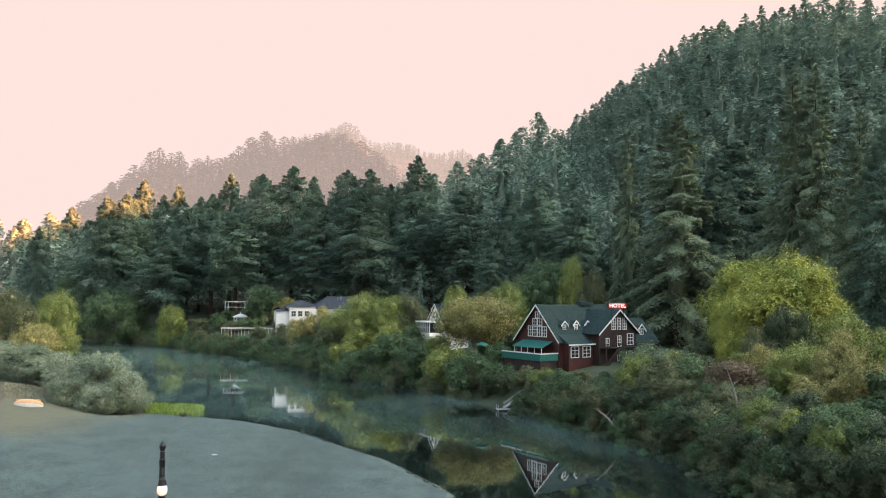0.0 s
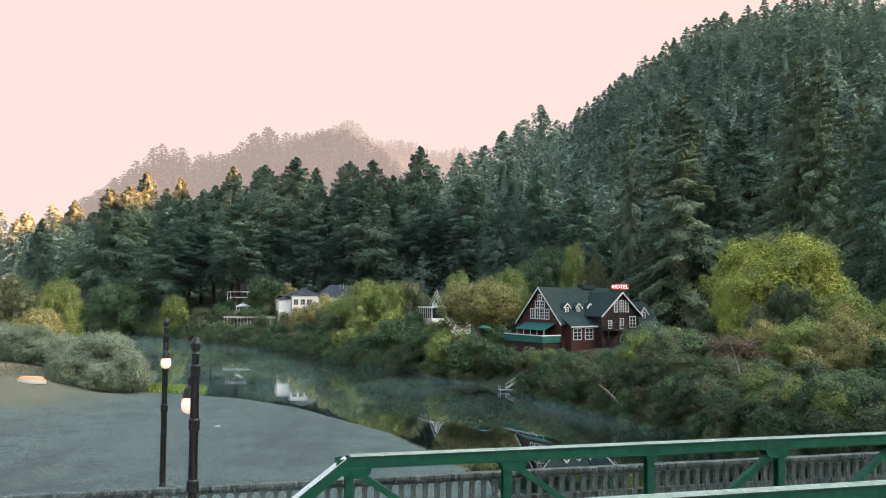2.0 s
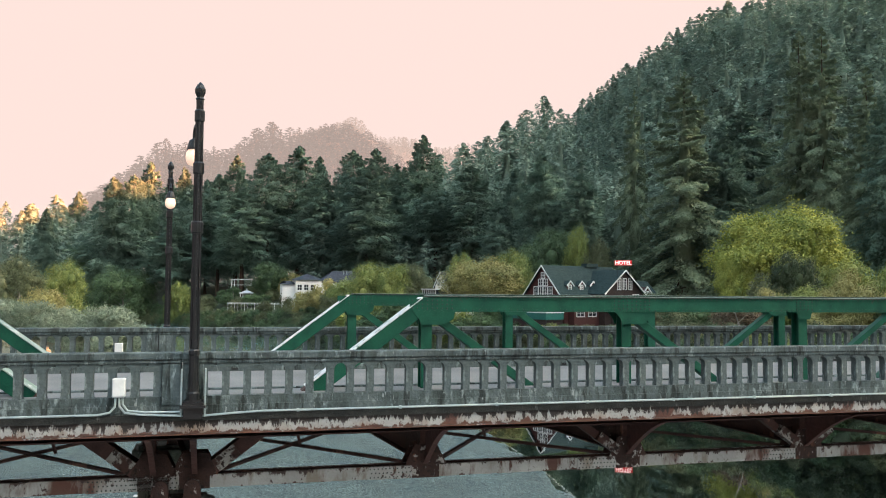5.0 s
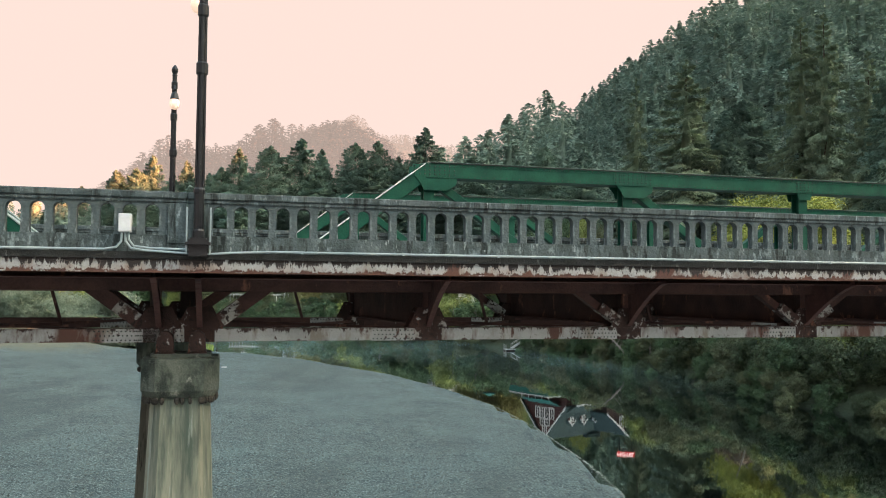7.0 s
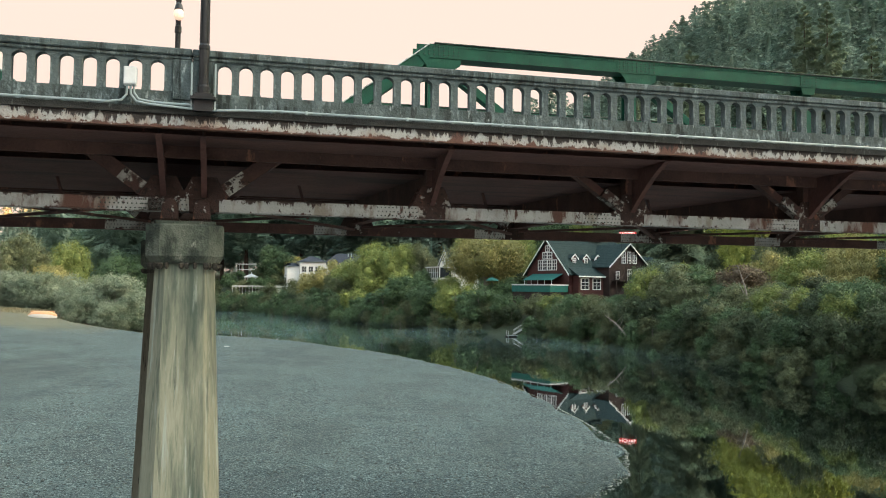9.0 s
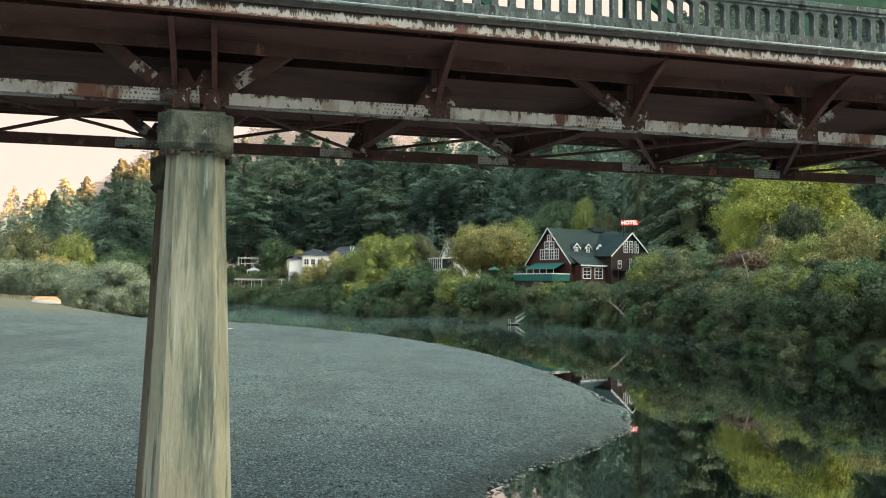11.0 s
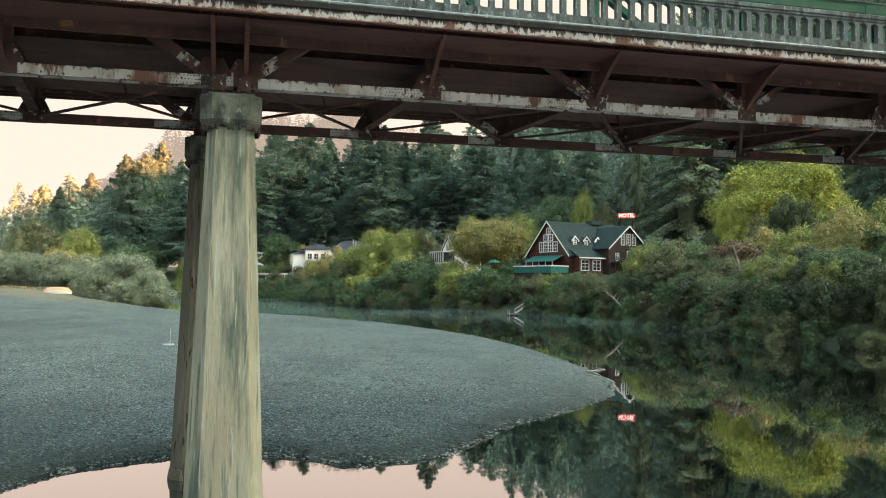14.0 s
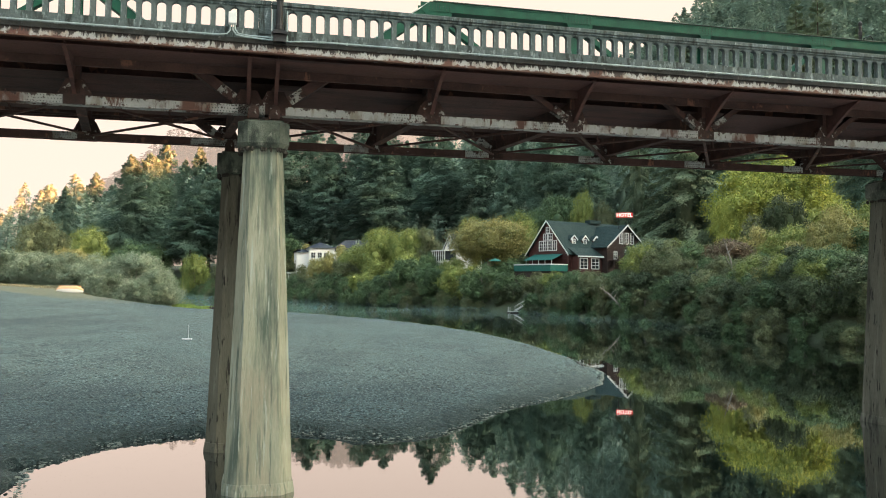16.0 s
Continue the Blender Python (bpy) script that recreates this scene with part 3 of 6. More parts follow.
def truss(first, o, direction, panels=6):
    """One pony truss in the plane y = o from the bearing at first; six panels."""
    u = [first + direction * PANEL * k for k in range(panels + 1)]
    lo, hi = 12.0, 15.87
    a, b = min(u), max(u)
    inner, outer = (o + 0.16, o - 0.16)
    part("bottom_chord", Shape().box(a - 0.2, b + 0.2, o - 0.20, o - 0.12, 11.86, 12.14).box(a - 0.2, b + 0.2, o + 0.12, o + 0.20, 11.86, 12.14), PEELING_PALE if o < 5 else RUST_STEEL, bridge, "flaking pale paint on the lower chord")
    part("chord_lacing", Shape().box(a - 0.2, b + 0.2, o - 0.119, o + 0.119, 12.115, 12.135), RUST_STEEL, bridge)
    top = Shape().box(u[1] if direction > 0 else u[-2], u[-2] if direction > 0 else u[1], o - 0.2, o + 0.2, 15.70, 16.03)
    part("top_chord", top, GREEN_STEEL, bridge, "green riveted box chord", 0.012)
    e0, e1 = min(u[1], u[-2]), max(u[1], u[-2])
    for y in (o - 0.216, o + 0.202):
        for z in (15.702, 15.965):
            part("flange_angle", Shape().box(e0 - 0.1, e1 + 0.1, y, y + 0.014, z, z + 0.055), GREEN_STEEL, bridge)
    part("flange_plate", Shape().box(e0 - 0.1, e1 + 0.1, o - 0.245, o + 0.245, 15.685, 15.699), GREEN_STEEL, bridge)
    if direction > 0 and first < 10:
        rivets = Shape()
        for c in range(int((e1 - e0) / 0.16)):
            for z in (15.73, 15.993):
                rivets.tube([(e0 + 0.16 * c, o - 0.228, z), (e0 + 0.16 * c, o - 0.216, z)], [0.012, 0.017], 5)
        tagged(part("rivets", rivets, DARK_RIVET, bridge), kind="stuff")
    part("cover_plate", Shape().box(e0 + 0.02, e1 - 0.02, o - 0.245, o + 0.245, 16.031, 16.053), DARK_RIVET, bridge, "dark edged cover plate")
    part("top_strip", Shape().box(e0 + 0.02, e1 - 0.02, o - 0.232, o + 0.232, 16.054, 16.062), TOP_PLATE, bridge, "worn pale top of the chord")
    for i, j in ((0, 1), (panels, panels - 1)):
        cut = (13.85 - lo) / (hi - lo)
        mid = (u[i] + (u[j] - u[i]) * cut, o, 13.85)
        part("end_post", Shape().beam(mid, (u[j], o, hi), 0.40, 0.33), GREEN_STEEL, bridge, "sloping green end post", 0.012)
        d = (Vector(mid) - Vector((u[i], o, lo))).normalized()
        e = Vector((u[i], o - 0.02, lo))
        part("end_post_plate", Shape().beam(e + d * 0.55, e + d * 1.10, 0.47, 0.30), FLAKE_PLATE, bridge, "flaking pale plate on the end post")
        part("end_post_foot", Shape().beam((u[i], o, lo), mid, 0.39, 0.32), RUST_STEEL, bridge, "rusty flaking foot of the end post", 0.012)
        d = Vector((u[j] - u[i], 0, hi - lo)).normalized()
        lift = Vector((-d.z, 0, d.x)) * (0.18 if d.x > 0 else -0.18)
        part("cover_plate", Shape().beam(Vector(mid) + lift, Vector((u[j], o, hi)) + lift, 0.48, 0.022), PALE_EDGE if direction > 0 else TOP_PLATE, bridge, "pale frosted cover plate")
    for k in range(1, panels):
        part("vertical_post", Shape().box(u[k] - 0.13, u[k] + 0.13, o - 0.15, o - 0.12, 13.8, 15.69).box(u[k] - 0.13, u[k] + 0.13, o + 0.12, o + 0.15, 13.8, 15.69).box(u[k] - 0.012, u[k] + 0.012, o - 0.119, o + 0.119, 13.8, 15.69), GREEN_STEEL, bridge)
        part("post_foot", Shape().box(u[k] - 0.13, u[k] + 0.13, o - 0.15, o + 0.15, lo, 13.79), RUST_STEEL, bridge)
    half = panels // 2
    for k in range(1, panels):
        if k == half:
            continue
        j = k + 1 if k < half else k - 1
        cut = (15.72 - 13.82) / (15.72 - 12.1)
        mid = (u[k] + (u[j] - u[k]) * cut, o, 13.82)
        part("diagonal", Shape().beam((u[k], o, 15.72), mid, 0.24, 0.20), GREEN_STEEL, bridge, "", 0.01)
        d = (Vector((u[j], o, 12.1)) - Vector(mid)).normalized()
        e = Vector((u[j], o - 0.10, 12.1))
        part("diagonal_end", Shape().beam(e - d * 0.95, e - d * 0.30, 0.31, 0.23), FLAKE_PLATE, bridge, "flaking pale end plate with rivet holes")
        part("diagonal_foot", Shape().beam(mid, (u[j], o, 12.1), 0.23, 0.19), RUST_STEEL, bridge, "rusty flaking foot of the diagonal")
    for k in range(1, panels):
        w = 0.22 if k == half else 0.54
        way = 0 if k == half else (1 if k < half else -1) * direction
        lean = 0.12 * way
        outline = [(-0.36, 15.71), (0.68, 15.71), (0.64, 15.52), (0.42, 15.38), (-0.15, 15.38), (-0.20, 15.52)] if way else [(-0.24, 15.71), (0.24, 15.71), (0.17, 15.50), (-0.17, 15.50)]
        outline = [(u[k] + (way or 1) * px, pz) for px, pz in outline]
        for y in (o - 0.222, o + 0.204):
            part("splice_cover", Shape().box(u[k] - w + lean, u[k] + w + lean, y, y + 0.018, 15.712, 15.99), GREEN_STEEL, bridge)
        for y in (o - 0.225, o + 0.205):
            part("gusset_plate", Shape().slab(outline, y, y + 0.02), GREEN_STEEL, bridge, "riveted green gusset plate")
            rivets = Shape()
            for c in range(9):
                for r in range(3):
                    x = u[k] + lean - 0.48 + c * 0.12
                    if w < 0.5 and abs(x - u[k]) > 0.35:
                        continue
                    ry = y - 0.012 if y < o else y + 0.030
                    rivets.tube([(x, ry, 15.77 + r * 0.09), (x, ry + (0.012 if y < o else -0.012), 15.77 + r * 0.09)], [0.014, 0.02], 6)
            tagged(part("rivets", rivets, DARK_RIVET, bridge), kind="stuff")
    for k in range(panels + 1):
        wide = 0.50
        outline = [(u[k] - wide, 12.14), (u[k] + wide, 12.14), (u[k] + 0.26, 12.62), (u[k] - 0.26, 12.62)]
        for y in (o - 0.225, o + 0.205):
            part("lower_gusset", Shape().slab(outline, y, y + 0.02), RUST_GUSSET, bridge, "rusty gusset with flaking paint")
            part("splice_plate", Shape().box(u[k] - 0.32, u[k] + 0.32, y, y + 0.02, 11.85, 12.138), RUST_GUSSET, bridge)
            part("splice_plate", Shape().box(u[k] - 1.35, u[k] - 0.33, y, y + 0.02, 11.852, 12.136), PEELING_PALE, bridge, "pale splice plate with rivet rows")
        rivets = Shape()
        for c in range(11):
            for r in range(3):
                x, z = u[k] - 1.3 + 0.09 * c + 0.03 * (r % 2), 11.90 + 0.095 * r
                rivets.tube([(x, o - 0.238, z), (x, o - 0.226, z)], [0.012, 0.018], 6)
        tagged(part("rivets", rivets, DARK_RIVET, bridge), kind="stuff")
    return u


for first, direction in ((0.0, 1), (-0.85, -1), (32.1, 1)):
    near = truss(first, NEAR, direction)
    far = truss(skew(first, FAR - NEAR), FAR, direction)
    for k, (a, b) in enumerate(zip(near, far)):
        part("floor_beam", Shape().beam((a, NEAR + 0.2, 12.86), (b, FAR - 0.2, 12.86), 0.03, 1.35).beam((a, NEAR + 0.2, 12.2), (b, FAR - 0.2, 12.2), 0.32, 0.03), RUST_STEEL, bridge, "deep rusty floor beam")
        for o, edge in ((NEAR - 0.2, 0.06), (FAR + 0.2, RAIL_FAR - 0.06)):
            x = a if o < 5 else b
            plate = Shape()
            curve = [(o + (edge - o) * k / 8, 12.16 + 1.06 * (0.55 * k / 8 + 0.45 * math.sin(math.pi / 2 * k / 8))) for k in range(9)]
            for (ya, za), (yb, zb) in zip(curve[:-1], curve[1:]):
                plate.add([(x - 0.012, ya, za), (x - 0.012, yb, zb), (x - 0.012, yb, 13.33), (x - 0.012, ya, 13.33), (x + 0.012, ya, za), (x + 0.012, yb, zb), (x + 0.012, yb, 13.33), (x + 0.012, ya, 13.33)],
                          [(0, 1, 2, 3), (7, 6, 5, 4), (0, 4, 5, 1), (2, 6, 7, 3)])
                plate.beam((x, ya, za), (x, yb, zb), 0.12, 0.016)
            part("sidewalk_bracket", plate, SOFFIT, bridge, "curved rusty bracket under the sidewalk")
        if k < len(near) - 1:
            a2, b2 = near[k + 1], far[k + 1]
            m1 = ((a + b2) / 2, (NEAR + FAR) / 2, 12.06)
            part("lateral_brace", Shape().beam((a, NEAR, 12.02), (b2, FAR, 12.02), 0.10, 0.07), RUST_STEEL, bridge)
            part("lateral_brace", Shape().beam((b, FAR, 12.10), (a2, NEAR, 12.10), 0.10, 0.07), RUST_STEEL, bridge)
            part("hanger", Shape().beam(((a + a2) / 2, (NEAR + FAR) / 2, 12.06), ((a + a2) / 2 - 0.35, (NEAR + FAR) / 2, 13.3), 0.07, 0.07), RUST_STEEL, bridge)

part("expansion_joint", Shape().beam((-0.43 + SKEW * 0.5, 2.6, 13.768), (-0.43 + SKEW * 6.2, 8.2, 13.768), 0.22, 0.012), BLACK_IRON, bridge, "dark steel expansion joint")
for k in range(14):
    x = -20 + 5.2 * k
    part("scupper", Shape().box(x, x + 0.16, 8.19, 8.199, 13.78, 13.86), BLACK_IRON, bridge)
    part("pavement_joint", Shape().box(x + 1.3, x + 1.32, 8.36, 10.48, 13.9005, 13.903), BLACK_IRON, bridge)
for x0, x1 in ((6.2, 7.2), (13.0, 13.9), (19.0, 20.0)):
    part("road_mark", Shape().box(x0, x1, 2.85, 2.95, 13.7605, 13.764), WHITE, bridge, "worn white road mark")

# balustrades
STEP = 0.4157


def baluster_mesh():
    """One post with the two half arches that spring from it."""
    h, w, top = STEP / 2, 0.072, 14.71
    right = [(w + 0.016, 14.07), (w + 0.002, 14.13), (w + 0.002, 14.545)]
    for k in range(1, 6):
        t = math.radians(90 * k / 5)
        right.append((w + (h - w) * (1 - math.cos(t)), 14.545 + 0.13 * math.sin(t)))
    right += [(h, 14.69), (h, top)]
    outline = right + [(-x, z) for x, z in right[::-1]]
    s = Shape()
    k = len(outline)
    s.slab(outline, -0.09, 0.09)
    return s.mesh("baluster", CONCRETE)


BALUSTER = baluster_mesh()


def balustrade(o, sign, shift, label):
    """A concrete balustrade at y = o; sign: the side on which the road lies."""
    rail = thing("balustrade", BRIDGE, label, "railing", "bridge balustrades")
    y = o + sign * 0.12
    for a, b in ((LEFT_END, -0.235 + shift), (-0.225 + shift, RIGHT_END)):
        part("handrail", Shape().box(a, b, y - 0.17, y + 0.17, 14.79, 14.93).box(a, b, y - 0.135, y + 0.135, 14.711, 14.789), CONCRETE, rail, "broad weathered concrete handrail", 0.02)
        part("base_course", Shape().box(a, b, y - 0.12, y + 0.12, 13.735, 13.90).box(a, b, y - 0.10, y + 0.10, 13.901, 14.069), CONCRETE, rail, "stained concrete base course")
    for x0, x1 in ((-0.60, -0.24), (-0.22, 0.18)):
        part("pier_post", Shape().box(shift + x0, shift + x1, y - 0.15, y + 0.15, 13.905, 14.705), CONCRETE, rail, "solid concrete post", 0.012)
    ends = [0.40 - STEP / 2 + STEP * k for k in range(112)] + [-0.89 + STEP / 2 - STEP * k for k in range(30)]
    for x in ends:
        ob = new("baluster", BALUSTER)
        ob.parent = rail
        ob.location = (shift + x, y, 0)
    rest = Shape()
    for k in range(75):
        for x in (0.40 - STEP / 2 + STEP * (112 + k), -0.89 + STEP / 2 - STEP * (30 + k)):
            rest.box(shift + x - 0.072, shift + x + 0.072, y - 0.09, y + 0.09, 14.07, 14.71)
    tagged(part("distant_balusters", rest, CONCRETE, rail), kind="stuff")
    return rail


near_rail = balustrade(0.0, 1, 0.0, "weathered grey concrete balustrade with arched openings beside the sidewalk")
far_rail = balustrade(RAIL_FAR, -1, skew(0, RAIL_FAR), "weathered grey concrete balustrade along the other sidewalk")

# conduit and junction box on the outer face
conduit = thing("electrical_conduit", BRIDGE, "pale grey metal conduit run along the bridge edge", "conduit")
part("pipe", Shape().tube([(0.12, -0.12, 13.70), (0.7, -0.13, 13.74), (1.4, -0.13, 13.77), (40, -0.13, 13.77), (RIGHT_END, -0.13, 13.77)], [0.022] * 5, 8), CONDUIT, conduit)
part("pipe", Shape().tube([(-40, -0.13, 13.77), (-1.75, -0.13, 13.77), (-1.52, -0.13, 13.81), (-1.43, -0.13, 13.92), (-1.42, -0.13, 14.12)], [0.022] * 5, 8), CONDUIT, conduit)
part("pipe", Shape().tube([(-1.36, -0.13, 14.12), (-1.35, -0.13, 13.93), (-1.25, -0.13, 13.80), (-1.0, -0.13, 13.76), (-0.5, -0.13, 13.73), (0.10, -0.12, 13.70)], [0.022] * 6, 8), CONDUIT, conduit)
part("pipe", Shape().tube([(-1.30, -0.13, 14.12), (-1.29, -0.13, 13.96), (-1.2, -0.13, 13.84), (-0.9, -0.13, 13.80), (-0.12, -0.13, 13.79)], [0.022] * 5, 8), CONDUIT, conduit)
for k in range(18):
    part("clip", Shape().box(2.0 + 2.1 * k, 2.05 + 2.1 * k, -0.16, -0.092, 13.735, 13.80), CONDUIT, conduit)
for o, x in ((-0.10, -1.365), (RAIL_FAR - 0.34, -2.6)):
    box_ = thing("junction_box", BRIDGE, "white metal junction box fixed to the balustrade", "utility box", "junction boxes")
    part("case", Shape().box(x - 0.12, x + 0.12, o - 0.10, o + 0.06, 14.10, 14.46), WHITE, box_, "", 0.015)
    part("lid", Shape().box(x - 0.105, x + 0.105, o - 0.118, o - 0.102, 14.12, 14.44), WHITE, box_, "", 0.004)


# ---------- street lamps ----------
def street_lamp(at, toward):
    """A fluted iron post; toward: the side on which the globe hangs."""
    lamp = thing("street_lamp", BRIDGE @ pose(*at), "tall black cast iron street lamp with a lit round globe", "street lamp", "bridge street lamps")
    part("base_plate", Shape().box(-0.2, 0.2, -0.14, 0.2, 0, 0.05).box(-0.15, 0.15, -0.10, 0.10, 0.05, 0.09), BLACK_IRON, lamp)
    part("base", Shape().turned([(0.118, 0.09), (0.118, 0.22), (0.100, 0.26), (0.097, 0.95), (0.110, 0.98), (0.110, 1.04), (0.09, 1.08)], n=12), BLACK_IRON, lamp)
    shaft = Shape().turned([(0.086, 1.08), (0.076, 3.55), (0.066, 5.7)], n=12)
    part("shaft", shaft, BLACK_IRON, lamp, "fluted black shaft")
    for k in range(8):
        t = 2 * math.pi * k / 8
        c, s = math.cos(t), math.sin(t)
        part("flute", Shape().beam((0.085 * c, 0.085 * s, 1.1), (0.068 * c, 0.068 * s, 5.65), 0.022, 0.022), BLACK_IRON, lamp)
    for z, r in ((3.45, 0.118), (4.62, 0.108), (5.66, 0.098)):
        part("collar", Shape().turned([(r - 0.02, z - 0.12), (r, z - 0.09), (r, z + 0.10), (r - 0.02, z + 0.13)], n=12), BLACK_IRON, lamp)
    part("finial", Shape().turned([(0.068, 5.7), (0.072, 5.98), (0.09, 6.0), (0.062, 6.04), (0.10, 6.12), (0.105, 6.2), (0.06, 6.29), (0.012, 6.34)], n=12), BLACK_IRON, lamp)
    dx, dy = toward
    part("arm", Shape().tube([(0, 0, 5.05), (dx * 0.3, dy * 0.3, 5.42), (dx * 0.8, dy * 0.8, 5.55), (dx, dy, 5.40), (dx, dy, 5.28)], [0.03] * 5, 8), BLACK_IRON, lamp)
    part("arm_brace", Shape().tube([(0, 0, 4.72), (dx * 0.35, dy * 0.35, 4.98), (dx * 0.55, dy * 0.55, 5.40)], [0.02] * 3, 6), BLACK_IRON, lamp)
    part("fitter", Shape().turned([(0.03, 5.32), (0.10, 5.26), (0.135, 5.12), (0.14, 5.08)], (dx, dy, 0), 12), BLACK_IRON, lamp)
    part("globe", Shape().turned([(0.110, 5.085), (0.145, 5.02), (0.160, 4.94), (0.148, 4.85), (0.10, 4.78), (0.03, 4.75)], (dx, dy, 0), 16), GLOBE, lamp, "glowing warm white glass globe", smooth=True)
    return lamp


street_lamp((0.0, -0.16, 13.93), (-0.12, 0.60))
street_lamp((skew(0, RAIL_FAR) - 0.02, RAIL_FAR + 0.16, 13.93), (0.05, -0.62))
street_lamp((30.0, RAIL_FAR + 0.16, 13.93), (0.58, -0.20))
for o, x, y0, y1 in ((0, 0.0, -0.36, -0.03), (RAIL_FAR, skew(0, RAIL_FAR), 0.03, 0.36), (RAIL_FAR, 30.02, 0.03, 0.36)):
    shelf = thing("lamp_bracket", BRIDGE, "steel lamp bracket bolted to the outside of the balustrade", "bracket", "lamp brackets")
    part("platform", Shape().box(x - 0.24, x + 0.24, o + y0, o + y1, 13.88, 13.93), BLACK_IRON, shelf)
    part("web", Shape().box(x - 0.18, x + 0.18, o + y0 + 0.1, o + y1 - 0.05, 13.66, 13.879), BLACK_IRON, shelf)
    for dx in (-0.24, 0.21):
        part("strap", Shape().box(x + dx, x + dx + 0.03, o + y0 + 0.16, o + y1 - 0.06, 13.70, 14.62), CONDUIT, shelf, "pale galvanised strap")


# ---------- piers ----------
def octagon(r, cut=0.38):
    c = r * (1 - cut)
    return [(r, -c), (r, c), (c, r), (-c, r), (-r, c), (-r, -c), (-c, -r), (c, -r)]


def column(s, o, stone=PIER_CONCRETE):
    col = thing("bridge_pier", BRIDGE @ pose(s, o, 0), "tall tapered octagonal concrete pier with dark stains", "bridge pier", "bridge piers")

    def rings(levels):
        sh = Shape()
        for r, z in levels:
            sh.v += [(x, y, z) for x, y in octagon(r)]
        for k in range(len(levels) - 1):
            for j in range(8):
                sh.f.append((8 * k + j, 8 * k + (j + 1) % 8, 8 * k + 8 + (j + 1) % 8, 8 * k + 8 + j))
        sh.f.append(tuple(range(8))[::-1])
        sh.f.append(tuple(range(8 * len(levels) - 8, 8 * len(levels))))
        return sh

    part("shaft", rings([(1.10, -3.0), (1.04, 0.0), (0.98, 1.60), (0.61, 10.70)]), stone, col, "pale streaked concrete shaft")
    part("footing", rings([(1.18, -3.0), (1.10, 0.10), (1.055, 0.34)]), stone, col)
    part("cap", rings([(0.70, 10.71), (0.80, 10.86), (0.80, 11.50), (0.77, 11.54)]), CAP_CONCRETE, col, "dark mossy concrete cap", 0.0)
    part("seat", Shape().box(-0.62, 0.62, -0.5, 0.5, 11.542, 11.62), CAP_CONCRETE, col)
    nests = Shape()
    rng = random.Random(int(s * 10) + int(o * 100))
    for k in range(46):
        x, y = octagon(0.72)[k % 8]
        x2, y2 = octagon(0.72)[(k + 1) % 8]
        t = rng.random()
        px, py = x + (x2 - x) * t, y + (y2 - y) * t
        r = rng.uniform(0.04, 0.075)
        nests.turned([(r * 0.4, 10.58), (r, 10.63), (r, 10.69), (r * 0.6, 10.72)], (px, py, 0), 6)
    tagged(part("mud_crust", nests, MUD, col, "row of dark mud nests under the cap"), kind="stuff")
    return col


for s0 in (-0.37, 31.0, -32.5):
    for o in (NEAR - 0.05, FAR + 0.1):
        s = s0 + SKEW * (o - NEAR) - (0.6 if s0 > 20 else 0)
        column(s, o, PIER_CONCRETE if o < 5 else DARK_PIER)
        for dx in (-0.33, 0.33):
            shoe = thing("bearing_shoe", BRIDGE @ pose(s + dx, o, 11.62), "rusty cast bearing shoe on the pier cap", "bearing", "bearing shoes")
            part("plate", Shape().box(-0.2, 0.2, -0.42, 0.28, 0, 0.04), RUST_GUSSET, shoe)
            arch = [(-0.19, 0.04), (0.19, 0.04), (0.17, 0.30)] + [(0.16 * math.cos(math.radians(a)), 0.34 + 0.15 * math.sin(math.radians(a))) for a in range(0, 181, 30)] + [(-0.17, 0.30)]
            part("pedestal", Shape().slab(arch, -0.46, -0.30), RUST_GUSSET, shoe, "round-topped rusty casting", 0.01)
            part("rib", Shape().box(-0.06, 0.06, -0.48, -0.462, 0.08, 0.30), RUST_GUSSET, shoe)
            part("pin", Shape().tube([(0, -0.49, 0.35), (0, -0.26, 0.35)], [0.07, 0.07], 10), RUST_GUSSET, shoe)

# ---------- plants ----------
def cards(centre, along, across, length, width, bend=0.12):
    """Leaf sprays: bent diamonds at centre, pointing along, as vertices and quads."""
    n = len(centre)
    normal = np.cross(along, across)
    l, w = (length / 2)[:, None], (width / 2)[:, None]
    v = np.stack([centre - along * l, centre + across * w + normal * w * bend, centre + along * l - normal * l * bend, centre - across * w + normal * w * bend], 1)
    return v.reshape(-1, 3), np.arange(4 * n).reshape(n, 4)


def unit(v):
    return v / np.maximum(np.linalg.norm(v, axis=1, keepdims=True), 1e-6)


